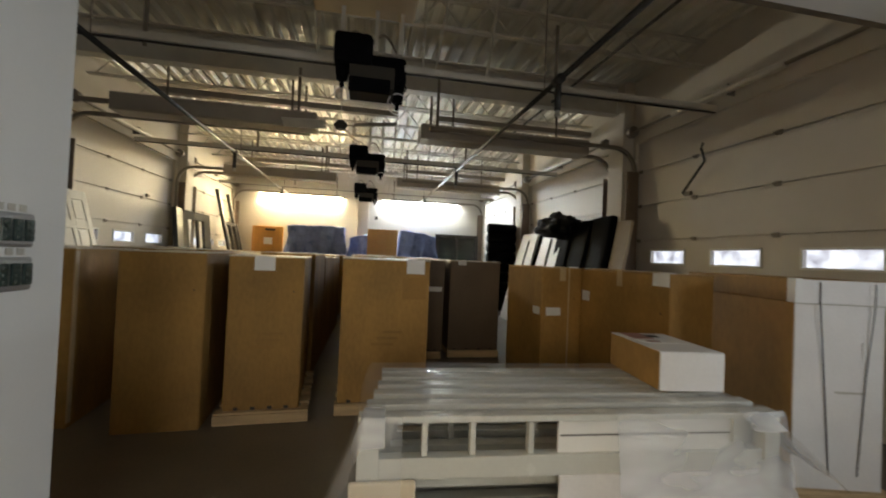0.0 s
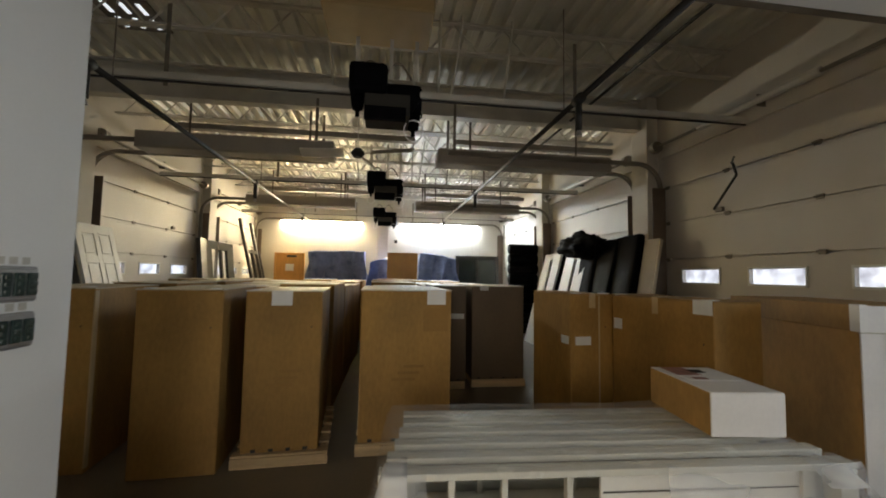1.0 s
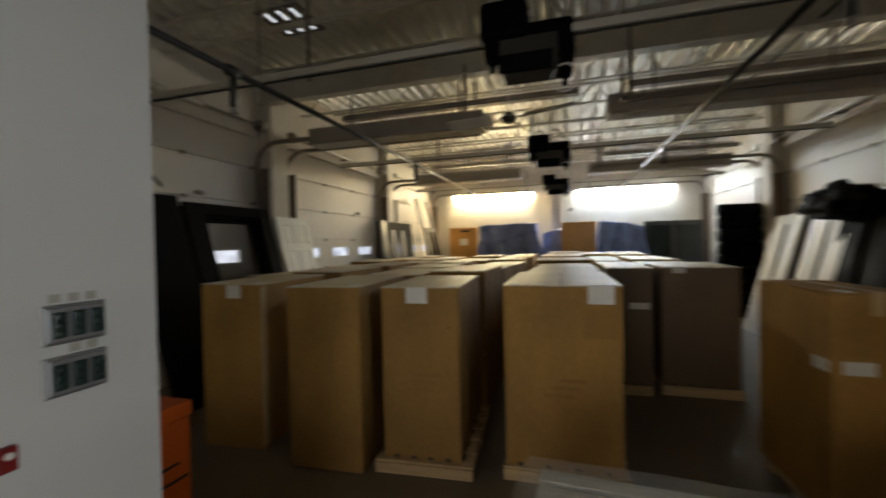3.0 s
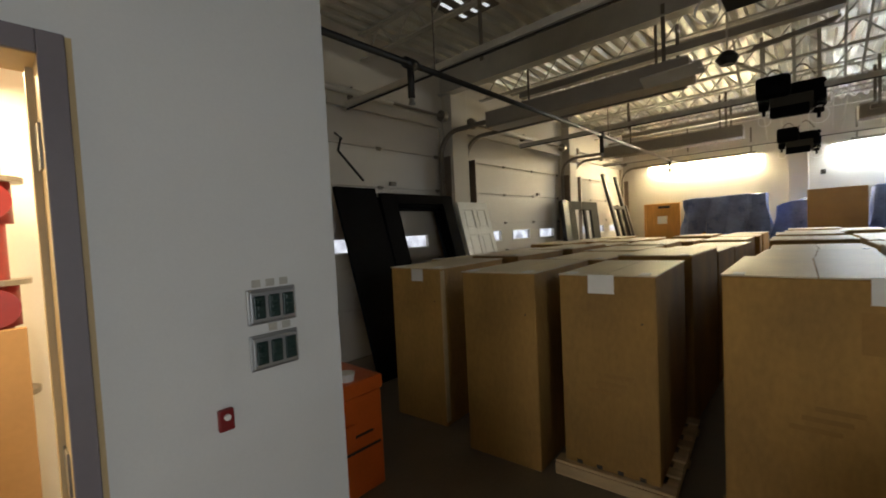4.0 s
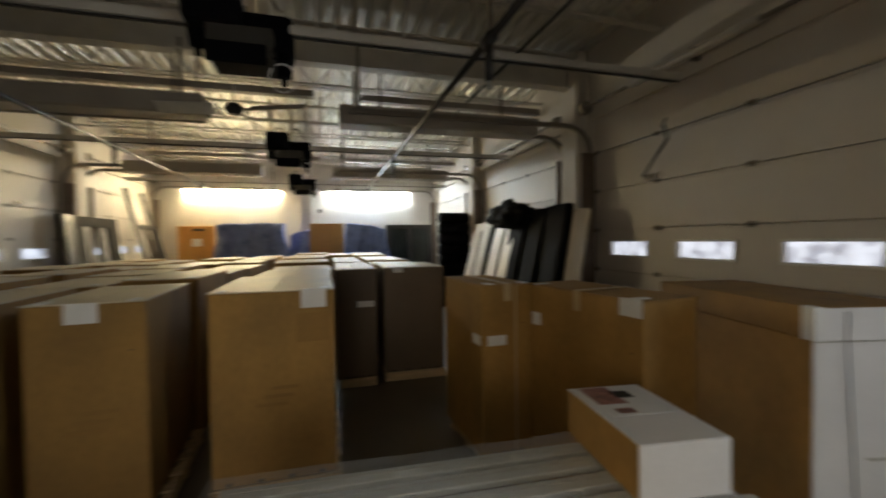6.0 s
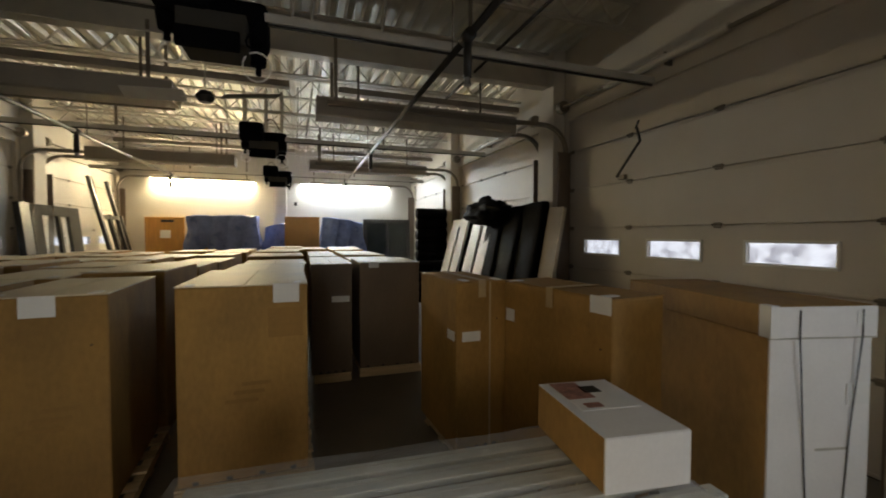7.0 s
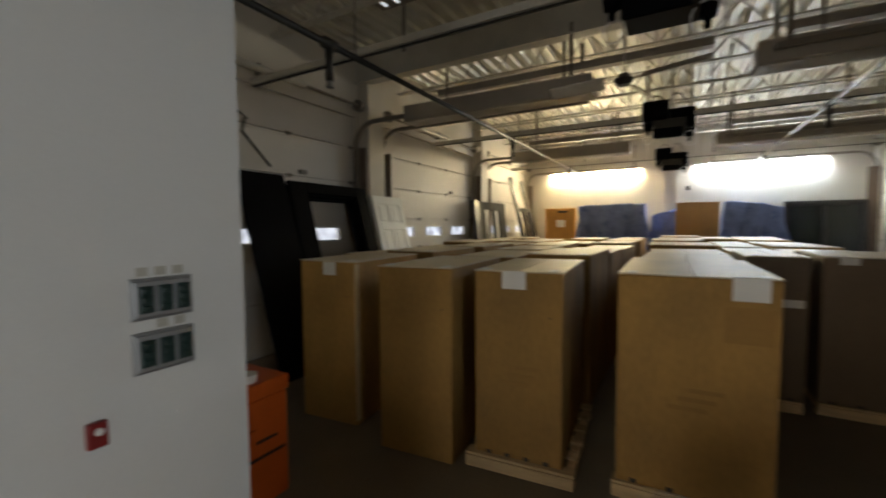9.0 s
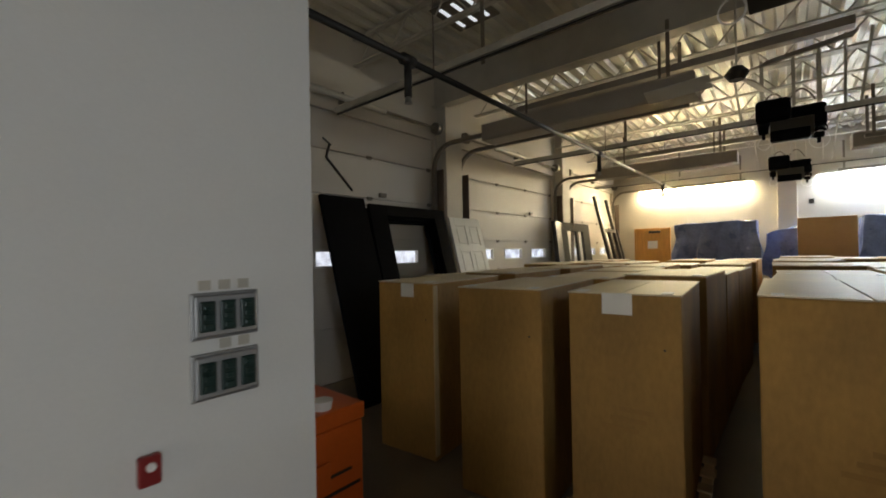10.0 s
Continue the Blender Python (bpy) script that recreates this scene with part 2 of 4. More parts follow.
def deck():
    bm = B()
    xs, x = [], LX - 0.2
    prof = ((0, 0), (0.09, 0), (0.115, -0.06), (0.185, -0.06))
    while x < RX + 0.2:
        for dx, dz in prof:
            xs.append((x + dx, TOP + dz))
        x += 0.21
    lo = [bm.verts.new((px, NY - 0.2, pz)) for px, pz in xs]
    hi = [bm.verts.new((px, BY + 0.1, pz)) for px, pz in xs]
    for a in range(len(xs) - 1):
        bm.faces.new((lo[a], lo[a + 1], hi[a + 1], hi[a]))
    box(bm, LX - 0.3, RX + 0.3, NY - 0.2, BY + 0.3, TOP + 0.01, TOP + 0.15)
    return struct("ceiling", bm, M_DECK, "ribbed galvanised metal roof deck", "ceiling")


deck()

# deep beam on the first column line
for y in COLS[:1]:
    bm = box(B(), LX, RX, y - 0.09, y + 0.09, 3.98, 4.0)
    box(bm, LX, RX, y - 0.09, y + 0.09, 4.46, 4.485)
    box(bm, LX, RX, y - 0.012, y + 0.012, 4.0, 4.46)
    struct("roof_beam", bm, M_STEEL, "painted steel roof beam on the column line", "beam")


def joist(y):
    t = thing("roof_joist", "open-web steel roof joist under the deck", "joist", pose(0, y, 0), "roof joists", "structure")
    for z in (4.12, 4.46):
        bm = box(B(), LX, RX, -0.045, -0.006, z, z + 0.025)
        box(bm, LX, RX, 0.006, 0.045, z, z + 0.025)
        part("chord", bm, M_STEEL, t)
    bm, x, up = B(), LX + 0.1, False
    while x + 0.3 < RX:
        rod(bm, (x, 0, 4.47 if up else 4.13), (x + 0.3, 0, 4.13 if up else 4.47), 0.011, 6)
        x, up = x + 0.3, not up
    part("web", bm, M_STEEL, t, "zigzag web of round bars")


for y in (2.75, 4.75, 7.5, 8.6, 9.7, 10.82, 11.9, 13.0, 14.1):
    joist(y)

# entrance area that the camera stands in
JY = 1.21
struct("wall_entrance_west", box(B(), PX - 0.15, PX, JY + 0.07, NY - 0.16, 0, LINTEL), M_WALL, "white painted wall with push-button plates", "wall")
bm = box(B(), PX - 0.15, PX, -3.2, JY - 1.0, 0, LINTEL)
box(bm, PX - 0.15, PX, JY - 1.0, JY + 0.07, 2.26, LINTEL)
struct("wall_riser_room", bm, M_WALL, "white painted wall around an open doorway", "wall")
bm = box(B(), PX, PX + 0.015, JY, JY + 0.055, 0, 2.26, 0.003)
box(bm, PX, PX + 0.015, JY - 0.985, JY - 0.93, 0, 2.26, 0.003)
box(bm, PX, PX + 0.015, JY - 0.93, JY, 2.2, 2.26, 0.003)
frame1 = struct("door_frame", bm, M_FRAMEGREY, "grey painted steel frame of the open doorway", "door frame")
# reveal and stop are buff to carry the riser room's warm light
bm = box(B(), PX - 0.165, PX, JY, JY + 0.07, 0, 2.26)
box(bm, PX - 0.165, PX, JY - 1.0, JY - 0.93, 0, 2.26)
box(bm, PX - 0.165, PX, JY - 0.93, JY, 2.2, 2.26)
part("reveal", bm, M_BUFF, frame1, "reveal coloured buff for the room's warm light")
for z in (0.35, 1.1, 1.98):
    part("hinge_plate", box(B(), PX - 0.12, PX - 0.04, JY - 0.006, JY, z - 0.06, z + 0.06), M_GALV, frame1, "dull steel hinge plate")
bm = box(B(), PX - 0.16, PX - 0.115, JY - 0.016, JY, 0, 2.2)
part("door_stop", bm, M_BUFF, frame1, "frame stop in the same warm-light buff")
struct("ceiling_entrance", box(B(), PX - 0.2, ER + 0.2, -3.3, NY - 0.16, LINTEL, LINTEL + 0.12), M_WALL, "plain white entrance ceiling", "ceiling")
bm = box(B(), ER, ER + 0.2, -3.2, -0.8, 0, LINTEL)
box(bm, ER, ER + 0.2, 0.8, NY - 0.16, 0, LINTEL)
box(bm, ER, ER + 0.2, -0.8, 0.8, 0, 0.75)
box(bm, ER, ER + 0.2, -0.8, 0.8, 2.25, LINTEL)
struct("wall_entrance_east", bm, M_WALL, "plain white entrance wall around a window", "wall")
bm = box(B(), PX, -0.58, -3.2, -3.0, 0, LINTEL)
box(bm, 0.55, ER, -3.2, -3.0, 0, LINTEL)
box(bm, -0.58, 0.55, -3.2, -3.0, 2.1, LINTEL)
struct("wall_entrance_south", bm, M_WALL, "plain white entrance wall around the entrance opening", "wall")

# out of view; added only as a body for the ceiling fill
t = thing("fill_light_panel", "unseen flat ceiling panel added to carry the fill light", "light", pose(0.45, -1.2, LINTEL))
part("frame", box(B(), -0.64, 0.64, -0.19, 0.19, -0.05, 0, 0.006), M_WHITE, t)

# riser room behind the doorway
QX = PX - 0.15
struct("wall_riser_back", box(B(), QX - 1.75, QX - 1.6, -0.6, NY - 0.16, 0, LINTEL), M_WALL, "cream lit wall of the riser room", "wall")
struct("wall_riser_side", box(B(), QX - 1.6, QX, -0.75, -0.6, 0, LINTEL), M_WALL, "cream lit side wall of the riser room", "wall")
struct("ceiling_riser", box(B(), QX - 1.75, QX, -0.75, NY - 0.16, 2.75, 2.9), M_WALL, "plain riser room ceiling", "ceiling")

# ground and distance outside the door windows
M_OUT = bpy.data.materials.new("bright_winter_distance")
M_OUT.use_nodes = True
nt = M_OUT.node_tree
bs = nt.nodes["Principled BSDF"]
tc = nt.nodes.new("ShaderNodeTexCoord")
ns = nt.nodes.new("ShaderNodeTexNoise")
ns.inputs["Scale"].default_value, ns.inputs["Detail"].default_value = 3.5, 8
cr = nt.nodes.new("ShaderNodeValToRGB")
cr.color_ramp.elements[0].position, cr.color_ramp.elements[0].color = 0.38, (0.16, 0.16, 0.22, 1)
cr.color_ramp.elements[1].position, cr.color_ramp.elements[1].color = 0.56, (0.86, 0.90, 1.0, 1)
nt.links.new(tc.outputs["Object"], ns.inputs["Vector"])
nt.links.new(ns.outputs[0], cr.inputs[0])
nt.links.new(cr.outputs[0], bs.inputs["Emission Color"])
bs.inputs["Emission Strength"].default_value = 0.46
for nm, x in (("backdrop_west", LX - 4), ("backdrop_east", RX + 4)):
    struct(nm, box(B(), x - 0.05, x + 0.05, -6, 26, -0.2, 7), M_OUT, "bright snowy distance outside the door windows", "backdrop")
struct("ground", box(B(), -60, 60, -60, 70, -0.4, -0.21), M_WALL, "snow-covered ground outside the building", "ground")

# ---- overhead doors ----
SEAMS = (0.0, 0.70, 1.265, 1.83, 2.395, 2.96, 3.47)
WIN = (-1.13, 0.0, 1.13)


def overhead_door(x, yc, s):
    """s: +1 where the inside lies towards +x."""
    t = thing("overhead_door", "white sectional overhead door with three narrow windows", "garage door", pose(x, yc, 0, 0, 0, 0 if s > 0 else 180), "overhead doors")
    hw = DOOR_W / 2 + 0.04
    for k, (z0, z1) in enumerate(zip(SEAMS, SEAMS[1:])):
        bm = B()
        box(bm, -0.052, -0.034, -hw, hw, max(0.0, z0 - 0.02), z0 + 0.02)
        z0, z1 = z0 + 0.007, z1 - 0.007
        if k == 2:
            wz0, wz1 = 1.485, 1.665
            box(bm, -0.05, 0, -hw, hw, z0, wz0)
            box(bm, -0.05, 0, -hw, hw, wz1, z1)
            ys = [-hw] + [v for c in WIN for v in (c - 0.34, c + 0.34)] + [hw]
            for a in range(0, len(ys), 2):
                box(bm, -0.05, 0, ys[a], ys[a + 1], wz0, wz1)
        else:
            box(bm, -0.05, 0, -hw, hw, z0, z1)
        box(bm, 0, 0.006, -hw, hw, z1 - 0.03, z1 - 0.004)
        box(bm, 0, 0.006, -hw, hw, z0 + 0.004, z0 + 0.03)
        sec = part("door_section", bm, M_DOORP, t)
        if k == 2:
            for c in WIN:
                bm = B()
                for a, b, d, e in ((-0.36, 0.36, 1.665, 1.69), (-0.36, 0.36, 1.46, 1.485), (-0.36, -0.335, 1.485, 1.665), (0.335, 0.36, 1.485, 1.665)):
                    box(bm, -0.002, 0.012, c + a, c + b, d, e, 0.004)
                fr = part("window_frame", bm, M_WHITE, sec, "white window surround")
                gl = part("pane", box(B(), -0.03, -0.024, c - 0.34, c + 0.34, 1.485, 1.665), M_GLASS, sec, "clear window pane")
                gl.visible_shadow = False
        if k:
            for c in (-1.75, -0.62, 0.52, 1.75):
                bm = box(B(), 0.006, 0.018, c - 0.04, c + 0.04, z0 - 0.034, z0 + 0.022, 0.006)
                rod(bm, (0.022, c - 0.05, z0), (0.022, c + 0.05, z0), 0.012, 8)
                part("hinge", bm, M_GALV, sec, "dark steel hinge")
    part("bottom_seal", box(B(), -0.05, 0, -hw, hw, 0, 0.004), M_BLACK, t)
    # shaft with drums above the opening
    bm = rod(B(), (0.16, -hw, 3.62), (0.16, hw, 3.62), 0.022, 10)
    part("torsion_shaft", bm, M_GALV, t, "steel shaft above the door")
    part("spring", rod(B(), (0.16, -0.9, 3.62), (0.16, 0.7, 3.62), 0.045, 12), M_STEEL, t, "pale coil spring on the shaft")
    for c in (-hw + 0.08, hw - 0.08):
        part("cable_drum", rod(B(), (0.16, c - 0.05, 3.62), (0.16, c + 0.05, 3.62), 0.09, 16), M_GALV, t)
    for c in (-hw, 0.0, hw):
        part("bearing_plate", box(B(), 0, 0.17, c - 0.006, c + 0.006, 3.55, 3.69), M_GALV, t)
    # drawbar arm that joins the rail to the door
    if yc < 5:
        e = -0.6 if s > 0 else 0.0
        part("drawbar_arm", rod(B(), (0.13, 0.40 * s + e, 2.99), (0.12, 0.36 * s + e, 2.83), 0.016, 8), M_DARK, t, "dark upper drawbar")
        part("drawbar_arm", rod(B(), (0.12, 0.36 * s + e, 2.83), (0.07, 0.78 * s + e, 2.47), 0.016, 8), M_DARK, t, "dark lower drawbar")
        part("drawbar_link", rod(B(), (0.13, 0.42 * s + e, 2.99), (0.3, 0.2 * s + e, 3.0), 0.012, 8), M_DARK, t)
    part("arm_bracket", box(B(), 0.006, 0.05, 0.74 * s - 0.05, 0.74 * s + 0.07, 2.43, 2.49, 0.006), M_GALV, t)
    return t


for d in DOORS:
    overhead_door(LX - 0.06, d + WEST, 1)
    overhead_door(RX + 0.06, d, -1)


def door_track(x, y, s, far, up=0.0):
    """Vertical rail, bend and level rail of one door edge. s: +1 towards +x; far: how far it runs in."""
    t = thing("door_track", "galvanised door track that bends into a level rail", "door track", pose(x, y, 0, 0, 0, 0 if s > 0 else 180), "door tracks")
    part("vertical_rail", box(B(), 0.0, 0.07, -0.03, 0.03, 0, 2.95 + up, 0.006), M_GALV, t)
    part("jamb_angle", box(B(), -0.02, 0.2, 0.034, 0.042, 0, 2.95 + up), M_TRACK, t, "brown painted track angle")
    pts = [(0.035 + 0.38 * (1 - math.cos(a)), 0, 2.95 + up + 0.38 * math.sin(a)) for a in [math.pi / 2 * i / 10 for i in range(11)]]
    part("track_bend", sweep(B(), pts, 0.06, 0.05), M_GALV, t, "curved track")
    part("level_rail", box(B(), 0.41, far, -0.03, 0.03, 3.30 + up, 3.36 + up, 0.006), M_GALV, t)
    for hx in (far - 0.1,):
        part("hanger", box(B(), hx - 0.02, hx + 0.02, 0.036, 0.042, 3.3 + up, 4.12), M_GALV, t, "flat steel hanger")
    return t


for cy in COLS:
    for off in (-0.33, 0.33):
        door_track(LX + 0.02, cy + WEST + off, 1, 3.5)
        door_track(RX - 0.02, cy + off, -1, 3.45)
for cy in (NY + 0.36, BY - 0.36):
    lift = 0.1 if cy > 9 else 0.0
    door_track(LX + 0.02, cy + (WEST if cy < 9 else 0.1), 1, 3.5, lift)
    door_track(RX - 0.02, cy, -1, 3.45, lift)


def trough(x0, x1, y):
    t = thing("track_trough", "taupe sheet-metal trough hung between two door tracks", "trough", pose(0, y, 0), "track troughs")
    u = ((-0.19, 3.42), (-0.19, 3.41), (-0.175, 3.41), (-0.175, 3.215), (-0.155, 3.195), (0.155, 3.195), (0.175, 3.215), (0.175, 3.41), (0.19, 3.41), (0.19, 3.42), (0.165, 3.42), (0.165, 3.22), (0.15, 3.205), (-0.15, 3.205), (-0.165, 3.22), (-0.165, 3.42))
    bm = prism(B(), u, x0, x1)
    for k, xx in enumerate((x0, x1)):
        part("end_cap", box(B(), xx - 0.006, xx + 0.006, -0.178, 0.178, 3.193, 3.41), M_DUCT, t)
    part("trough_body", bm, M_DUCT, t)
    for k in (0.2, 0.85):
        xx = x0 + (x1 - x0) * k
        for yy in (0.178,):
            part("strap", box(B(), xx - 0.015, xx + 0.015, yy - 0.003, yy + 0.003, 3.2, 4.12), M_GALV, t, "steel hanger strap")
    # light angle above it
    bm = box(B(), x0 + 0.3, x1 + (1.2 if x0 < 0 else 0.3), 0.28, 0.33, 3.64, 3.72)
    box(bm, x0 + 0.3, x1 + (1.2 if x0 < 0 else 0.3), 0.33, 0.4, 3.64, 3.652)
    part("support_angle", bm, M_DUCT, t, "taupe steel angle above the trough")


for cy in COLS:
    trough(-2.75, -0.16, cy - 0.09)
    trough(1.36, 4.1, cy - 0.09)

# ---- door operators ----
def operator(y):
    t = thing("door_operator", "pair of black door operators hung from the roof", "door operator", pose(0.575, y, 0), "door operators")
    for s, z0, z1, yy in ((-1, 3.27, 3.57, -0.1), (1, 3.17, 3.47, 0.1)):
        xa, xb = (-0.35, 0.02) if s < 0 else (-0.02, 0.37)
        part("motor_housing", box(B(), xa, xb, yy - 0.15, yy + 0.15, z0, z1, 0.045), M_BLACK, t, "black motor housing")
        bm = rod(B(), ((xa + 0.08) if s < 0 else (xb - 0.08), yy, z0 - 0.02), ((xa + 0.08) if s < 0 else (xb - 0.08), yy, z0 - 0.13), 0.07, 14, 0.055)
        part("brake_drum", bm, M_BLACK, t, "black drum under the housing", True)
        part("knob", rod(B(), ((xa + 0.08) if s < 0 else (xb - 0.08), yy, z0 - 0.13), ((xa + 0.08) if s < 0 else (xb - 0.08), yy, z0 - 0.2), 0.022, 10), M_BLACK, t)
    part("base_plate", box(B(), -0.2, 0.24, -0.2, 0.2, 3.06, 3.28, 0.01), M_GREY, t, "dull grey gear cover")
    part("front_cover", box(B(), -0.2, 0.2, -0.24, -0.2, 3.0, 3.14, 0.01), M_BLACK, t)
    for xx in (-0.28, 0.05, 0.3):
        for yy in (-0.12, 0.14):
            part("hanger_strut", box(B(), xx - 0.018, xx + 0.018, yy - 0.018, yy + 0.018, 3.45, 4.13), M_STEEL, t, "pale steel hanger strut")
    for xx, lean_x in ((-0.62, 0.1), (0.56, -0.02), (0.8, -0.12), (1.35, -0.1)):
        part("hanger_angle", rod(B(), (xx, 0.05, 4.3), (xx + lean_x, 0.05, 3.4), 0.014, 4), M_STEEL, t, "pale slotted steel hanger")
    for cx, r in ((0.29, 0.1), (-0.27, 0.07)):
        loop = [(cx + r * math.sin(a), -0.02, 3.1 - r * 1.1 + r * 1.1 * math.cos(a)) for a in [math.pi * 2 * i / 14 for i in range(15)]]
        part("cord_loop", sweep(B(), loop, 0.01, 0.01), M_LABEL, t, "white pull cord loop")
    for cx in (-0.16, 0.12):
        arch = [(cx - 0.14 + 0.028 * i, 0.0, 3.52 + 0.17 * math.sin(math.pi * i / 10)) for i in range(11)]
        part("flex_conduit", sweep(B(), arch, 0.02, 0.02), M_GALV, t, "grey flexible conduit")
    bm = sweep(B(), [(0.3 + 0.06 * math.sin(k * 0.7), -0.12 - 0.02 * k, 3.2 - 0.16 * math.sin(k / 10 * math.pi)) for k in range(11)], 0.012, 0.012)
    part("cable", bm, M_BLACK, t)
    for s, far in ((-1, LX + 0.25 - 0.575), (1, RX - 0.25 - 0.575)):
        xa = 0.34 * s
        u = ((-0.04, 3.33), (-0.034, 3.33), (-0.034, 3.39), (0.034, 3.39), (0.034, 3.33), (0.04, 3.33), (0.04, 3.396), (-0.04, 3.396))
        bm = prism(B(), u, min(xa, far), max(xa, far))
        part("rail", bm, M_STEEL, t, "pale steel trolley rail")
        part("chain", box(B(), min(xa, far), max(xa, far), -0.012, 0.012, 3.315, 3.329), M_DARK, t, "dark drive chain")
        part("rail_strap", box(B(), far * 0.5 - 0.02, far * 0.5 + 0.02, 0.051, 0.056, 3.3, 4.12), M_GALV, t)


for y in (4.27, 8.45, 12.9):
    operator(y)


# ---- sprinkler pipes ----
def sprinkler(x, ys, z):
    t = thing("sprinkler_pipe", "dark steel sprinkler pipe with short drops, hung along the bay", "pipe", None, "sprinkler pipes")
    part("main_pipe", rod(B(), (x, NY, z), (x, 9.5, z), 0.026, 12), M_DARK, t, "", True)
    # from y 9.5 on the pipe takes a paler colour
    part("far_pipe", rod(B(), (x, 9.5, z), (x, BY - 0.7, z), 0.025, 12), M_STEEL, t, "paler far length of the pipe", True)
    for y in ys:
        part("drop", rod(B(), (x, y, z), (x, y, z - 0.28), 0.03, 10), M_DARK, t, "dark pipe drop", True)
        part("tee", rod(B(), (x, y - 0.06, z), (x, y + 0.06, z), 0.045, 12), M_DARK, t, "", True)
        part("sprinkler_head", rod(B(), (x, y, z - 0.28), (x, y, z - 0.33), 0.018, 8, 0.03), M_PLATE, t, "bright sprinkler head")
        part("hanger_rod", rod(B(), (x, y + 0.3, z), (x, y + 0.3, 4.13), 0.006, 6), M_GALV, t)


sprinkler(-1.66, (3.52, 7.65, 11.8), 3.1)
sprinkler(2.27, (3.5, 7.7, 11.8), 3.1)
t = thing("conduit", "thin dark conduit under the roof joists", "conduit")
part("conduit_pipe", rod(B(), (3.55, NY, 4.08), (3.55, 9.0, 4.08), 0.02, 8), M_DARK, t)
t = thing("unit_heater", "buff sheet-metal unit heater hung from the roof", "heater", pose(0.5, 4.0, 0))
part("casing", box(B(), -0.5, 0.5, -0.35, 0.3, 3.86, 4.1, 0.02), M_BUFF, t)
for xx in (-0.4, 0.4):
    part("hanger", rod(B(), (xx, 0, 4.1), (xx, 0, 4.48), 0.008, 6), M_GALV, t)

# ---- ceiling fan between the troughs ----
t = thing("ceiling_fan", "still taupe ceiling fan hung between the track troughs", "fan", pose(0.2, 5.92, 3.22))
part("downrod", rod(B(), (0, 0, 0.05), (0, 0, 1.18), 0.009, 8), M_STEEL, t)
bm = rod(B(), (0, 0, -0.06), (0, 0, 0.0), 0.06, 18, 0.1)
rod(bm, (0, 0, 0.0), (0, 0, 0.06), 0.1, 18, 0.05)
part("hub", bm, M_DARK, t, "dark motor hub")
for ang, mm in ((-20, M_DUCT), (172, M_STEEL), (76, M_DUCT)):
    bm = box(B(), 0.1, 0.24, -0.02, 0.02, -0.012, -0.004, 0.0, pose(0, 0, 0, 0, 0, ang))
    box(bm, 0.2, 0.8, -0.08, 0.08, -0.006, 0.008, 0.003, pose(0, 0, 0, 0, 0, ang) @ pose(0, 0, 0, 32, 0, 0))
    part("blade", bm, mm, t)

# ---- glints on the roof deck ----
t = thing("deck_glints", "plate of glowing dashes standing for reflections on the deck ribs", "vent", pose(-2.35, 5.2, TOP - 0.07))
part("glint_backing", box(B(), -0.3, 0.3, -0.3, 0.3, -0.012, 0.006, 0.004), M_GALV, t)
# glowing dashes stand for light reflected off the ribs, no opening is there
M_GLINT = glow("deck_glint_glow", (0.9, 0.95, 1.0), 0.36)
for vy in (-0.15, 0.13):
    for vx in (-0.18, 0.0, 0.18):
        part("slot", box(B(), vx - 0.025, vx + 0.025, vy - 0.1, vy + 0.1, -0.016, -0.013), M_GLINT, t, "glowing dash for a glint on the deck")

# ---- strip lights ----
def strip(x0, x1, glowmat, text):
    t = thing("strip_light", text, "light", pose(0, BY, 3.36), "strip lights on the back wall")
    part("housing", box(B(), x0, x1, -0.17, -0.01, 0.025, 0.08, 0.006), M_WHITE, t)
    part("tube", rod(B(), (x0 + 0.04, -0.09, -0.02), (x1 - 0.04, -0.09, -0.02), 0.03, 12), glowmat, t, "glowing fluorescent tube")
    for xx in (x0 + 0.02, x1 - 0.02):
        part("lamp_holder", box(B(), xx - 0.02, xx + 0.02, -0.125, -0.055, -0.055, 0.03, 0.004), M_WHITE, t)
    for xx in (x0 + 0.5, x1 - 0.5):
        part("wall_bracket", box(B(), xx - 0.02, xx + 0.02, -0.13, 0, 0.081, 0.1), M_WHITE, t, "flat steel wall bracket")


strip(-3.05, -0.2, M_WARMLAMP, "lit warm white strip light fixed to the back wall")
strip(1.15, 4.1, M_COOLLAMP, "lit cool white strip light fixed to the back wall")


# ---- cartons ----
def pallet(w, d, m):
    t = thing("pallet", "pale wooden pallet on the floor under a carton", "pallet", m, "pallets")
    for k in (-1, 0, 1):
        part("stringer", box(B(), k * (w / 2 - 0.04) - 0.03, k * (w / 2 - 0.04) + 0.03, -d / 2 + 0.02, d / 2 - 0.02, 0.018, 0.085, 0.003), M_WOOD, t)
    n = 6
    for k in range(n):
        y = -d / 2 + (d - 0.1) * k / (n - 1)
        part("deck_board", box(B(), -w / 2, w / 2, y, y + 0.1, 0.085, 0.103, 0.003), M_WOOD, t)
    for y in (-d / 2, -0.05, d / 2 - 0.1):
        part("bottom_board", box(B(), -w / 2, w / 2, y, y + 0.1, 0, 0.018, 0.003), M_WOOD, t)
    part("front_board", box(B(), -w / 2, w / 2, -d / 2 - 0.012, -d / 2 + 0.006, 0.012, 0.085, 0.003), M_WOOD, t, "pale front board")
    return t


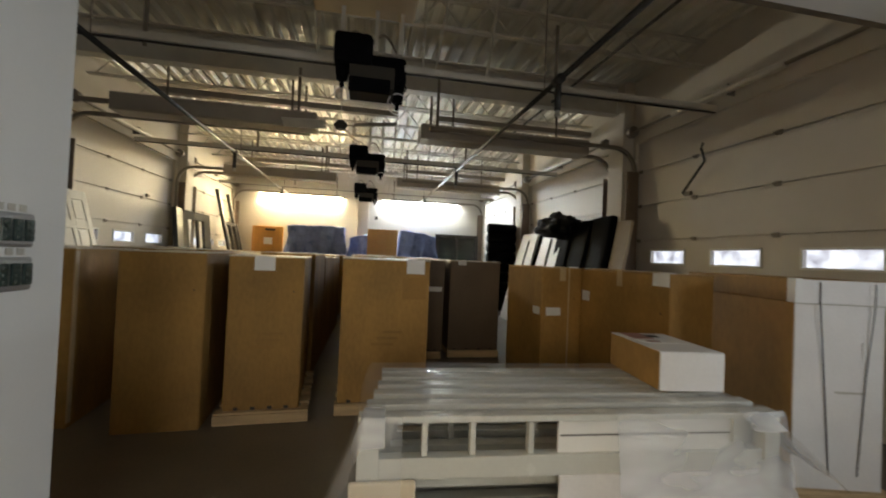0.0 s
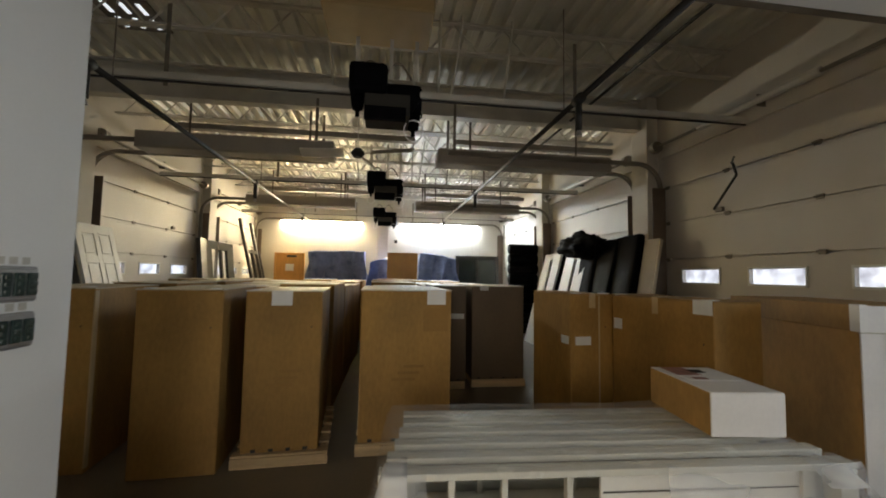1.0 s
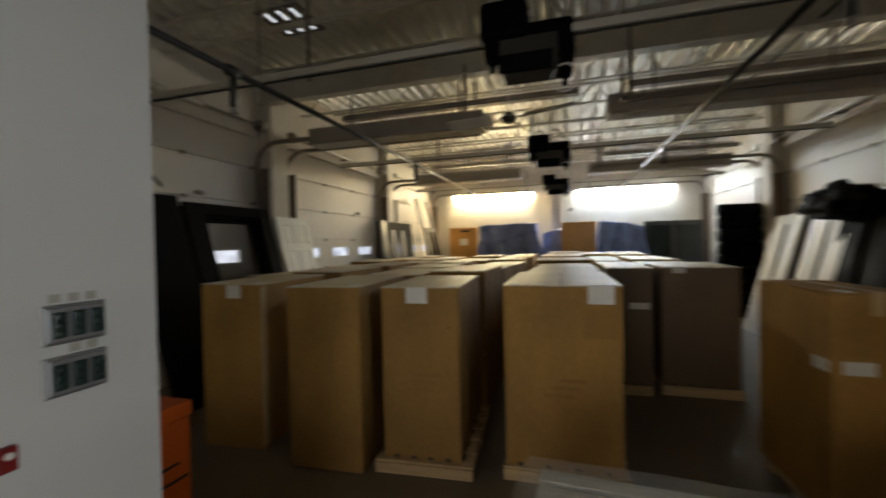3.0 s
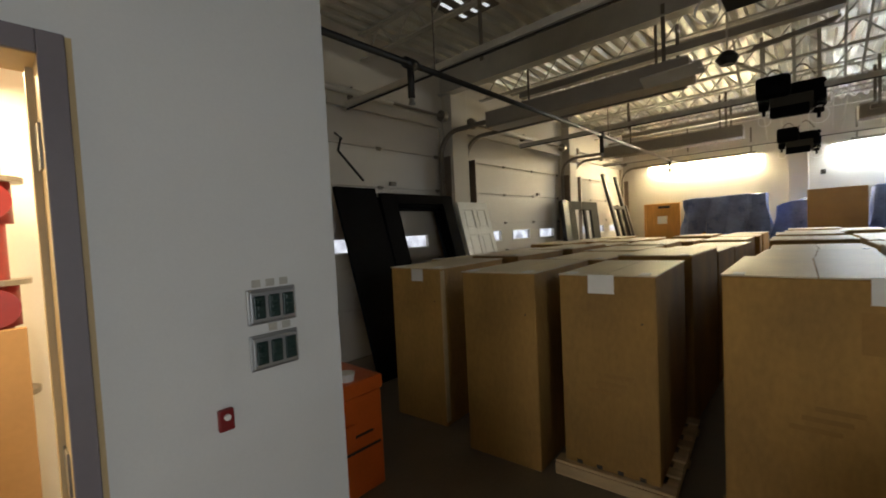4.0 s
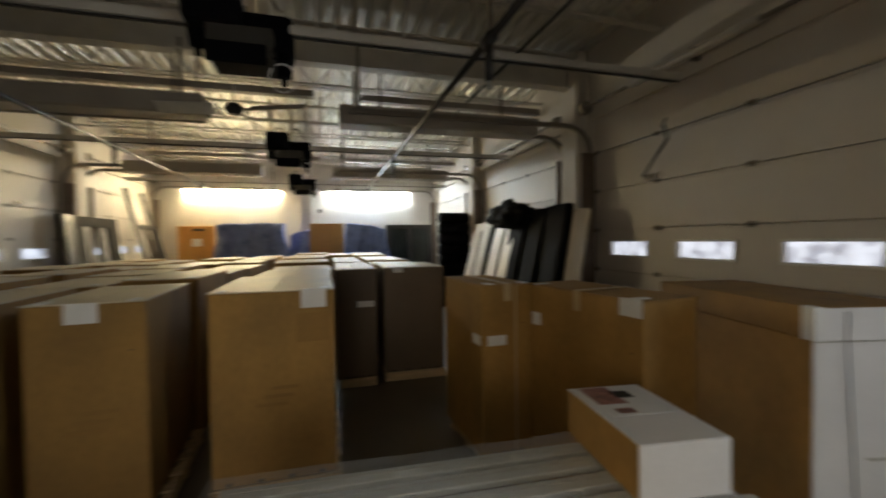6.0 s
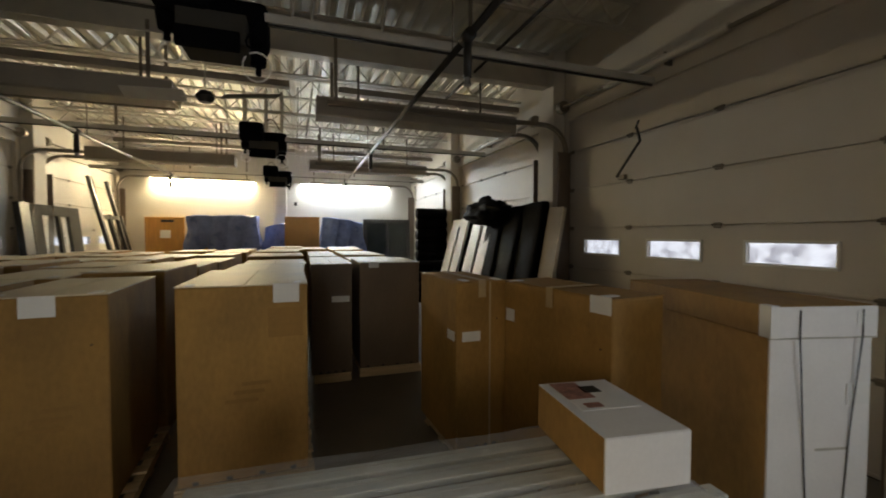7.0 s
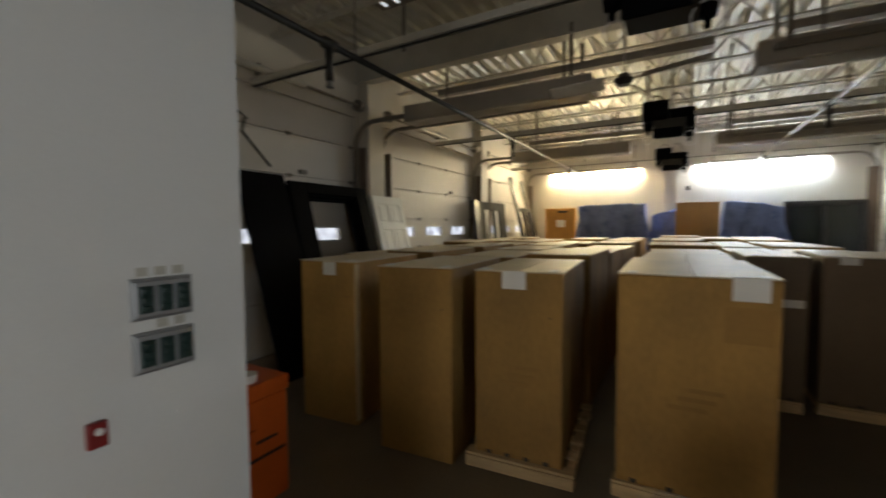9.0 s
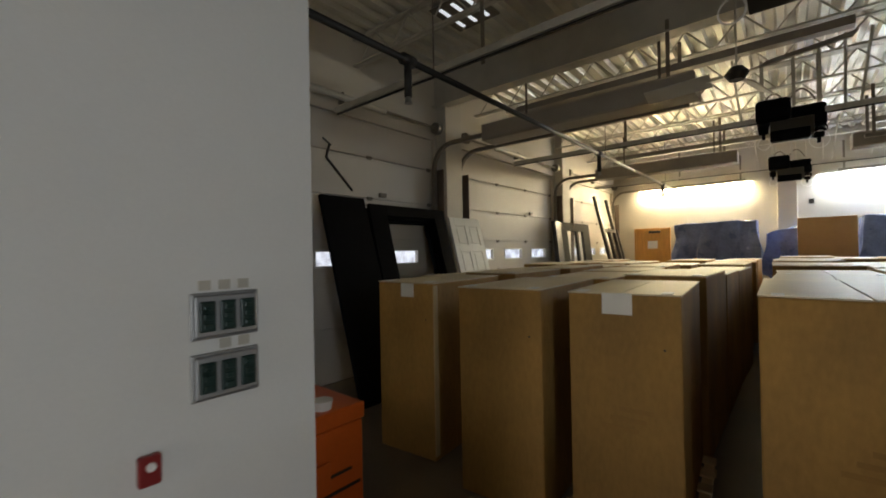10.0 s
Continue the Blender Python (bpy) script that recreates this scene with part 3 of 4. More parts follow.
def carton(xc, yf, w, d, h, yaw=0.0, tag=None, on_pallet=0.0, group="tall cartons", text="tall brown cardboard carton, top coloured pale for dust and lamp light", face=None, mark=0, tape=True):
    """xc, yf: middle of the front face on the floor; tag: list of labels (x, z, w, h) on the front."""
    base = 0.106 if on_pallet else 0.0
    m = pose(xc, yf, 0, 0, 0, yaw)
    if on_pallet:
        pallet(w + on_pallet, d + on_pallet * 0.4, m @ pose(0.01, d / 2, 0))
    t = thing("carton", text, "carton", m @ pose(0, 0, base), group)
    h -= base
    bm = box(B(), -w / 2, w / 2, 0, d, 0, h - 0.014, 0.01)
    part("carton_body", bm, face or M_CARD, t)
    # flaps paler than the body: dust plus the lamps' brightness in the colour
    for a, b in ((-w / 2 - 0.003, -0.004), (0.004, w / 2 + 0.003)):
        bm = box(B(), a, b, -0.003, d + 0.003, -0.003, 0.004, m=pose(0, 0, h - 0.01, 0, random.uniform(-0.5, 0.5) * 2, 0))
        part("top_flap", bm, M_CARD if group == "mixed cartons" else M_CARDTOP, t, "creased top flap" if group == "mixed cartons" else "top flap paled for dust and lamp light")
    if group == "mixed cartons":
        part("tape", box(B(), -0.03, 0.03, -0.006, d + 0.006, h - 0.002, h + 0.001), M_TAPE, t, "glossy brown packing tape")
        part("tape_end", box(B(), -0.03, 0.03, -0.0055, -0.0035, h - 0.13, h - 0.002), M_TAPE, t, "glossy brown packing tape")
    if tape:
        for xx in (-w / 2 + 0.05, w / 2 - 0.09):
            part("corner_tape", box(B(), xx, xx + 0.05, -0.005, 0.1, h - 0.004, h + 0.002), M_LABEL, t, "shiny pale corner tape")
    for x, z, a, b in tag or ():
        part("label", box(B(), x - a / 2, x + a / 2, -0.007, -0.004, z - base - b / 2, z - base + b / 2), M_LABEL, t, "white paper label")
    if mark:
        for k in range(3):
            part("print_mark", box(B(), -0.02 - 0.05 * k, 0.16 - 0.04 * k, -0.003, -0.001, 0.62 - 0.055 * k, 0.645 - 0.055 * k), M_PRINT, t, "faint printed marking")
        if mark > 1:
            part("print_mark", box(B(), w / 2 - 0.25, w / 2 - 0.03, -0.003, -0.001, 0.93, 1.13), M_PRINT, t, "darker printed square")
    for k in range(4):
        x = -w / 2 + 0.1 + (w - 0.2) * k / 3
        if on_pallet:
            part("staple_slot", box(B(), x - 0.018, x + 0.018, -0.003, 0.004, 0.004, 0.03, 0.002), M_DARK, t, "small dark slot")
    part("handle_hole", rod(B(), (w / 2 - 0.08, -0.002, h - 0.3), (w / 2 - 0.08, 0.012, h - 0.3), 0.006, 8), M_DARK, t)
    return t


edged = carton(-1.88, 3.66, 0.58, 1.1, 1.40, 5, [(0.03, 1.33, 0.13, 0.11)], text="tall brown cardboard carton with a white label, on the floor")
part("edge_protector", box(B(), 0.286, 0.296, -0.004, 0.05, 0.04, 1.37, 0.003), M_TAPE, edged, "tan card edge protector")
carton(-0.92, 3.55, 0.60, 1.1, 1.40, 4, None)
carton(-0.19, 3.68, 0.59, 1.1, 1.39, 4, [(-0.02, 1.325, 0.16, 0.12)], 0.14, text="tall brown cardboard carton with a white label, on a pallet", mark=1)
carton(0.81, 3.79, 0.79, 1.30, 1.40, 1, [(0.26, 1.335, 0.165, 0.13)], 0.06, text="wide brown cardboard carton with a white label, on a pallet", mark=2)
# next two stand back; their shade is in the darker face colour
carton(1.50, 5.72, 0.46, 1.05, 1.40, 0, [(0.1, 0.98, 0.2, 0.07)], -0.04, text="brown carton in grey film, colour darkened for shade, on a pallet", face=M_CARDDULL)
carton(2.20, 5.80, 0.74, 1.1, 1.40, -1, [(-0.2, 1.36, 0.12, 0.06)], 0.02, text="brown carton in grey film, colour darkened for shade, on a pallet", face=M_CARDDULL)
rows = random.Random(4)
for x, w, y in ((-2.55, 0.62, 4.95), (-1.86, 0.6, 4.95), (-0.96, 0.62, 4.85), (-0.2, 0.6, 4.95), (0.8, 0.8, 5.3), (1.52, 0.5, 6.95), (2.24, 0.76, 7.05)):
    while y < (12.3 if x > -0.5 else 10.9):
        d = rows.uniform(1.0, 1.2)
        carton(x + rows.uniform(-0.06, 0.06), y, w + rows.uniform(-0.03, 0.03), d, 1.38 + rows.uniform(-0.03, 0.04), rows.uniform(-2.5, 2.5))
        y += d + rows.uniform(0.08, 0.3)

# cartons beside the wide opening
wrapped = carton(2.455, 3.64, 0.42, 0.8, 1.39, 3, [(-0.09, 0.97, 0.15, 0.075)], -0.04, "mixed cartons", "brown cardboard carton with strip labels, wrapped in film")
part("label", box(B(), -0.2165, -0.2105, 0.03, 0.16, 0.83, 0.9), M_LABEL, wrapped, "white paper label")
part("film_seam", box(B(), 0.06, 0.074, -0.0062, -0.0042, 0.02, 1.27), M_TAPE, wrapped, "shiny seam of the wrap")
carton(2.69, 3.1, 1.0, 0.42, 1.39, -82.4, [(-0.42, 1.14, 0.1, 0.09), (0.42, 1.34, 0.15, 0.1)], 0.0, "mixed cartons", "long brown cardboard carton standing on edge, dusty top")


def white_carton():
    t = thing("white_carton", "tall white-faced carton with a lid and black straps", "carton", pose(3.5, 2.06, 0, 0, 0, -13), "mixed cartons")
    w, d, h = 0.54, 1.15, 1.40
    part("carton_side", box(B(), -w / 2, w / 2, 0.012, d, 0.11, h - 0.1, 0.006), M_CARD, t, "brown carton body")
    part("white_face", box(B(), -w / 2, w / 2, 0, 0.011, 0.11, h - 0.1, 0.004), M_CARDWHITE, t, "white front face")
    part("lid", box(B(), -w / 2 - 0.012, w / 2 + 0.012, 0.0, d + 0.012, h - 0.15, h, 0.008), M_CARD, t, "brown telescoping lid")
    part("lid_face", box(B(), -w / 2 - 0.012, w / 2 + 0.012, -0.012, -0.002, h - 0.15, h - 0.004, 0.003), M_CARDWHITE, t, "white lid front")
    for x0, x1 in ((-0.13, -0.05), (0.2, 0.12)):
        part("strap", sweep(B(), ((x0, -0.0145, h - 0.02), (x0, -0.0145, h - 0.15), (x0 * 0.5 + x1 * 0.5, -0.004, 0.8), (x1, -0.003, 0.2)), 0.005, 0.003, (1, 0, 0)), M_BLACK, t, "thin black strap")
    part("label", box(B(), 0.14, 0.26, -0.004, -0.001, 0.92, 1.02), M_LABEL, t, "white paper label")
    # thin grey strip drawn in as the shadow line below the lid
    part("lid_shadow_strip", box(B(), -w / 2 - 0.012, w / 2 + 0.012, -0.0125, -0.0005, h - 0.157, h - 0.151), M_TAG, t, "grey strip painted as the shadow under the lid")
    part("label", box(B(), 0.17, 0.26, -0.0145, -0.0125, h - 0.09, h - 0.03), M_LABEL, t, "white paper label")
    part("corner_wrap", box(B(), -w / 2 - 0.0125, -w / 2 + 0.03, -0.0145, 0.05, h - 0.15, h + 0.002), M_LABEL, t, "pale plastic corner wrap")
    part("print_mark", box(B(), -0.02, 0.16, -0.003, -0.001, 0.7, 0.712), M_TAG, t, "faint grey print")
    pallet(w + 0.14, d + 0.04, pose(3.5, 2.06, 0, 0, 0, -13) @ pose(0, d / 2, 0))


white_carton()


# ---- stack of wrapped frames ----
st = thing("frame_stack", "row of white window frames standing on edge, wrapped in film", "window frames", pose(0.60, 1.93, 0, 0, 0, -3))
for k in range(3):
    part("bearer", box(B(), 0.1 + 0.95 * k, 0.2 + 0.95 * k, -0.08, 0.78, 0, 0.1, 0.004), M_WOOD, st, "wooden bearer on the floor")


def upright(y, x0, x1, top, bars, rail, panel):
    bm = B()
    for a, b, c, d in ((x0, x1, top - 0.03, top), (x0, x1, 0.102, 0.17), (x0, x0 + 0.1, 0.17, top - 0.03), (x1 - 0.09, x1, 0.17, top - 0.03)):
        box(bm, a, b, y, y + 0.085, c, d, 0.004)
    fr = part("window_frame", bm, M_VINYL, st, "white vinyl window frame on edge")
    part("rail", box(B(), x0 + 0.1, x1 - 0.09, y + 0.01, y + 0.08, rail - 0.1, rail, 0.004), M_VINYL, fr, "white cross rail")
    for x in bars:
        part("mullion", box(B(), x - 0.014, x + 0.014, y + 0.03, y + 0.07, rail, top - 0.03, 0.003), M_VINYL, fr, "white mullion")
    if panel:
        part("panel", box(B(), panel, x1 - 0.26, y + 0.035, y + 0.05, rail, top - 0.03), M_WHITE, fr, "white filled panel")
        part("panel", box(B(), panel, x1 - 0.09, y + 0.005, y + 0.02, 0.2, rail - 0.1, 0.003), M_CARDWHITE, fr, "pale lower panel")
        part("stile", box(B(), x1 - 0.258, x1 - 0.2, y + 0.02, y + 0.08, rail, top - 0.03, 0.003), M_VINYL, fr, "white stile")
        part("groove", box(B(), panel + 0.01, x1 - 0.27, y + 0.031, y + 0.034, rail + 0.08, rail + 0.086), M_GREY, fr, "thin dark groove")
    part("gasket", box(B(), x0 + 0.04, x1 - 0.04, y + 0.05, y + 0.055, top, top + 0.002), M_TAG, fr, "grey gasket groove")


upright(0.0, 0.0, 2.18, 0.70, (0.31, 0.54, 0.83), 0.505, 0.97)
upright(0.125, 0.03, 2.14, 0.712, (), 0.4, 0)
upright(0.25, 0.06, 2.04, 0.722, (), 0.45, 0)
upright(0.375, 0.08, 1.92, 0.73, (0.5, 1.0), 0.4, 0)
upright(0.5, 0.1, 1.8, 0.735, (), 0.42, 0)
upright(0.62, 0.1, 1.74, 0.735, (), 0.42, 0)
part("corner_pad", box(B(), -0.03, 0.27, -0.03, -0.004, 0.1, 0.42, 0.01), M_CARDTOP, st, "yellowish card corner pad")


def film(x0, x1, y0, y1, zf, n=46, mrows=26, amp=0.012, seed=0):
    bm, g = B(), []
    for j in range(mrows + 1):
        r = []
        for i in range(n + 1):
            x, y = x0 + (x1 - x0) * i / n, y0 + (y1 - y0) * j / mrows
            p = noise.noise((x * 3 + seed, y * 5, 0.3)) + 0.5 * noise.noise((x * 1.4, y * 11 + seed, 1.3))
            r.append(bm.verts.new((x, y + 0.01 * p, zf(x, y) + amp * p)))
        g.append(r)
    for j in range(mrows):
        for i in range(n):
            bm.faces.new((g[j][i], g[j][i + 1], g[j + 1][i + 1], g[j + 1][i]))
    return bm



def drape(x, y):
    h = 0.712 + 0.035 * min(1, max(0, (y + 0.02) / 0.5))
    if y < -0.02:
        h -= (-0.02 - y) * 9.0
    edge = min(x + 0.07, 2.27 - x - 0.55 * max(0, y))
    if edge < 0.08:
        h -= (0.08 - edge) * 5.0
    return max(h, 0.12)


part("stretch_film", film(-0.08, 2.26, -0.02, 0.78, drape, 60, 30, 0.007, 2), M_FILM, st, "crinkled clear stretch film", True)
part("stretch_film", film(-0.08, 0.2, -0.085, -0.02, drape, 14, 16, 0.01, 5), M_FILM, st, "crinkled clear stretch film", True)
part("film_flap", film(1.9, 2.46, -0.13, 0.3, lambda x, y: 0.71 - 0.85 * max(0, x - 2.08) - 0.5 * max(0, -0.03 - y), 36, 24, 0.03, 11), M_FLAP, st, "loose crumpled end of film", True)
part("film_flap", film(-0.13, 0.12, -0.12, 0.2, lambda x, y: 0.72 - 2.6 * max(0, 0.02 - x) - 1.5 * max(0, -0.05 - y), 24, 24, 0.025, 17), M_FLAP, st, "loose crumpled end of film", True)
part("stretch_film", film(1.25, 2.3, -0.085, -0.02, drape, 50, 18, 0.016, 8), M_FLAP, st, "crinkled clear stretch film", True)

sc = thing("small_carton", "small carton with white end and picture label, on the frames", "carton", pose(2.43, 2.03, 0.745, 0, 0, -7))
part("carton_body", box(B(), -0.19, 0.19, 0.012, 0.58, 0.0, 0.215, 0.006), M_CARD, sc)
part("white_end", box(B(), -0.19, 0.19, 0, 0.011, 0.0, 0.215, 0.004), M_CARDWHITE, sc, "white carton end")
part("top_skin", box(B(), -0.188, 0.188, 0.005, 0.578, 0.215, 0.218), M_CARDWHITE, sc, "pale top")
part("picture_label", box(B(), -0.14, 0.15, 0.24, 0.56, 0.218, 0.2205), M_LABEL, sc, "white printed label")
for x0, x1, y0, y1, mm in ((-0.14, 0.0, 0.36, 0.56, M_PHOTO), (-0.02, 0.07, 0.42, 0.5, M_GREY), (-0.1, -0.02, 0.26, 0.31, M_PHOTO)):
    part("label_print", box(B(), x0, x1, y0, y1, 0.2205, 0.222), mm, sc, "coloured print on the label")

# ---- things that lean on the left doors ----
def lean(name, label, category, x_top, x_foot, y, w, h, group=""):
    """An upright frame of reference that leans on the west side: local x along the wall, z up the face."""
    a = math.degrees(math.asin(max(-1, min(1, (x_foot - x_top) / h))))
    return thing(name, label, category, pose(x_foot, y, 0, 0, 0, 90) @ pose(0, 0, 0, -a, 0, 0), group)


def plank(bm, x0, x1, y0, y1, z0, z1, b=0.004):
    return box(bm, x0, x1, y0, y1, z0, z1, b)


# local: x runs to +y of the room, y runs to -x (towards the wall)
t = lean("black_door", "tall black door slab leaning on the overhead door", "door slab", -3.62, -2.9, 4.12, 0.6, 2.45)
part("slab", plank(B(), -0.1, 0.55, 0, 0.05, 0, 2.45, 0.006), M_BLACK, t)
part("slab", plank(B(), -0.06, 0.6, 0.055, 0.1, 0, 2.42, 0.006), M_BLACK, t)
t = lean("black_door_frame", "stacked black door frames leaning on the overhead door", "door frame", -3.62, -3.0, 4.86, 1.36, 2.37)
for k in range(3):
    o, zt = 0.035 * k, 2.37 - 0.03 * k
    part("jamb", plank(B(), o - 0.12, 0.17 + o, 0.06 * k, 0.06 * k + 0.05, 0, zt), M_BLACK, t, "black jamb")
    part("jamb", plank(B(), 1.13 - o, 1.38 - o, 0.06 * k, 0.06 * k + 0.05, 0, zt), M_BLACK, t, "black jamb")
    part("frame_head", plank(B(), 0.17 + o, 1.13 - o, 0.06 * k, 0.06 * k + 0.05, zt - 0.15, zt), M_BLACK, t, "black frame head")


def panel_door(bm_mat, t, w, h, rows_=((0.2, 0.85), (0.95, 1.6), (1.7, 1.95))):
    bm = B()
    st_w = 0.11
    cols = ((st_w, w / 2 - 0.045), (w / 2 + 0.045, w - st_w))
    plank(bm, 0, st_w, 0, 0.04, 0, h, 0.003)
    plank(bm, w - st_w, w, 0, 0.04, 0, h, 0.003)
    plank(bm, w / 2 - 0.045, w / 2 + 0.045, 0, 0.04, 0, h, 0.003)
    zs = [0] + [v for r in rows_ for v in r] + [h]
    for a in range(0, len(zs), 2):
        for c in cols:
            plank(bm, c[0], c[1], 0, 0.04, zs[a], zs[a + 1], 0.002)
    part("door_leaf", bm, bm_mat, t)
    for r in rows_:
        for c in cols:
            part("door_panel", plank(B(), c[0], c[1], 0.012, 0.03, r[0], r[1], 0.0), bm_mat, t)
            part("raised_field", plank(B(), c[0] + 0.03, c[1] - 0.03, 0.004, 0.014, r[0] + 0.03, r[1] - 0.03, 0.004), bm_mat, t)


t = lean("white_panel_door", "white six-panel door slab leaning on the overhead door", "door slab", -3.6, -3.05, 6.36, 0.82, 2.26)
panel_door(M_WHITE, t, 0.82, 2.26, ((0.2, 0.8), (0.95, 1.68), (1.80, 2.12)))
t = lean("grey_window_unit", "grey framed glazed door unit leaning on the wall", "window unit", -3.6, -3.36, 10.25, 2.2, 2.33)
part("post", plank(B(), 0, 0.3, 0, 0.1, 0, 2.33), M_DARK, t, "dark frame post")
for x0, x1 in ((0.42, 0.75), (1.75, 2.2)):
    part("stile", plank(B(), x0, x1, 0.05, 0.12, 0, 2.33), M_GREY, t, "grey stile")
part("head_rail", plank(B(), 0.75, 1.75, 0.05, 0.12, 2.12, 2.33), M_GREY, t, "grey head rail")
part("bottom_rail", plank(B(), 0.75, 1.75, 0.05, 0.12, 0, 0.25), M_GREY, t, "grey bottom rail")
part("pane", plank(B(), 0.75, 1.75, 0.08, 0.09, 0.25, 2.12, 0), M_GLASS, t, "clear glass")
part("inner_stile", plank(B(), 1.3, 1.42, 0.05, 0.11, 0.25, 2.12), M_GREY, t, "grey stile")
t = lean("tall_frame", "tall dark frame pieces leaning in the corner", "frame", -3.62, -2.9, 12.9, 1.5, 3.22)
part("bar", plank(B(), 0, 0.14, 0, 0.08, 0, 3.22), M_DARK, t, "dark frame bar")
part("bar", plank(B(), 0.55, 0.68, 0.02, 0.1, 0, 2.3), M_GREY, t, "grey frame bar")
part("bar", plank(B(), 1.1, 1.22, 0.04, 0.12, 0, 3.22), M_DARK, t, "dark frame bar")
part("cross_bar", plank(B(), 0.14, 1.1, 0.03, 0.09, 2.18, 2.28), M_GREY, t, "grey cross bar")
part("bar", plank(B(), 1.34, 1.44, 0.04, 0.12, 0, 2.3), M_DARK, t, "dark frame bar")


# ---- things that lean on the right doors ----
def lean_e(name, label, category, x_top, x_foot, y, h):
    a = math.degrees(math.asin((x_top - x_foot) / h))
    return thing(name, label, category, pose(x_foot, y, 0, 0, 0, -90) @ pose(0, 0, 0, -a, 0, 0))


# local: x runs to -y of the room, y runs to +x (towards the wall)
t = lean_e("fibreboard_sheet", "taupe fibreboard sheet leaning on the overhead door", "board", 4.7, 4.3, 6.15, 2.18)
part("sheet", plank(B(), 0, 0.35, 0, 0.05, 0, 2.18), M_TAUPE, t)
part("pale_edge", plank(B(), 0.352, 0.372, 0, 0.05, 0, 2.16), M_CARDTOP, t, "pale raw edge")
for k, (y, w) in enumerate(((6.88, 0.66), (7.42, 0.62), (7.9, 0.55))):
    t = lean_e("wrapped_slab", "door slab wrapped in black plastic, leaning on the wall", "wrapped slab", 4.66 - 0.05 * k, 4.2 - 0.07 * k, y, 2.3 - 0.03 * k)
    t["group"] = "black wrapped slabs"
    bm = box(B(), 0, w, 0, 0.16, 0, 2.3 - 0.03 * k, 0.03)
    bmesh.ops.subdivide_edges(bm, edges=bm.edges[:], cuts=5, use_grid_fill=True)
    for v in bm.verts:
        p = noise.noise_vector(v.co * 4 + Vector((k * 7, 0, 0)))
        v.co += p * 0.025
        if v.co.z < 0.03:
            v.co.z = 0.0
    part("plastic_wrap", bm, M_BLACKPL, t, "", True)
t = thing("black_bundle", "crumpled black plastic bundle lying on the leaning slabs", "bundle", pose(4.45, 7.9, 2.16))
bm = bmesh.new()
bmesh.ops.create_icosphere(bm, subdivisions=4, radius=1)
for v in bm.verts:
    n1 = noise.noise(v.co * 2.2) + 0.5 * noise.noise(v.co * 6)
    v.co = Vector((v.co.x * 0.26, v.co.y * 0.7, v.co.z * 0.24)) * (1 + 0.4 * n1)
part("plastic_sheet", bm, M_BLACKPL, t, "", True)
for k, y in enumerate((8.62, 9.85)):
    t = lean_e("white_door", "white primed door slab leaning on the overhead door", "door slab", 4.55, 4.0, y, 2.15)
    t["group"] = "leaning white doors"
    part("stile", plank(B(), 0, 0.42, 0, 0.05, 0, 2.15), M_WHITE, t)
    part("stile", plank(B(), 0.54, 0.92, 0, 0.05, 0, 2.15), M_WHITE, t)
    part("door_rail", plank(B(), 0.42, 0.54, 0, 0.05, 1.98, 2.15), M_WHITE, t)
    part("door_rail", plank(B(), 0.42, 0.54, 0, 0.05, 0, 0.3), M_WHITE, t)
    part("dark_slot", plank(B(), 0.42, 0.54, 0.03, 0.045, 0.3, 1.98, 0), M_BLACK, t, "dark recess")
    part("black_backing", plank(B(), -0.05, 0.97, 0.06, 0.12, 0, 2.12), M_BLACK, t, "black slab behind the door")
for k in range(9):
    t = thing("black_roll", "rolled black sheet on a tall pile beside the wall", "roll", None, "pile of black rolls")
    bm = rod(B(), (3.95, 10.9, 0.135 + 0.268 * k), (4.75, 11.0, 0.135 + 0.268 * k), 0.134, 14)
    part("sheet_roll", bm, M_BLACKPL, t, "", True)

# ---- things along the back wall ----
t = thing("wooden_door", "closed orange oak door with a paper notice", "door", pose(-3.22, BY, 0))
part("door_leaf", box(B(), 0.05, 0.97, -0.045, -0.003, 0.01, 2.2, 0.003), M_OAK, t)
for x0, x1, z0, z1 in ((0, 0.05, 0, 2.25), (0.97, 1.02, 0, 2.25), (0.05, 0.97, 2.2, 2.25)):
    part("door_frame", box(B(), x0, x1, -0.06, 0, z0, z1, 0.003), M_OAK, t)
part("notice", box(B(), 0.38, 0.66, -0.049, -0.046, 1.62, 1.86), M_LABEL, t, "white paper notice")
part("door_closer", box(B(), 0.42, 0.75, -0.1, -0.046, 2.1, 2.17, 0.01), M_DARK, t, "dark door closer")
part("door_handle", rod(B(), (0.12, -0.1, 1.0), (0.24, -0.1, 1.0), 0.012, 10), M_PLATE, t, "steel lever handle")


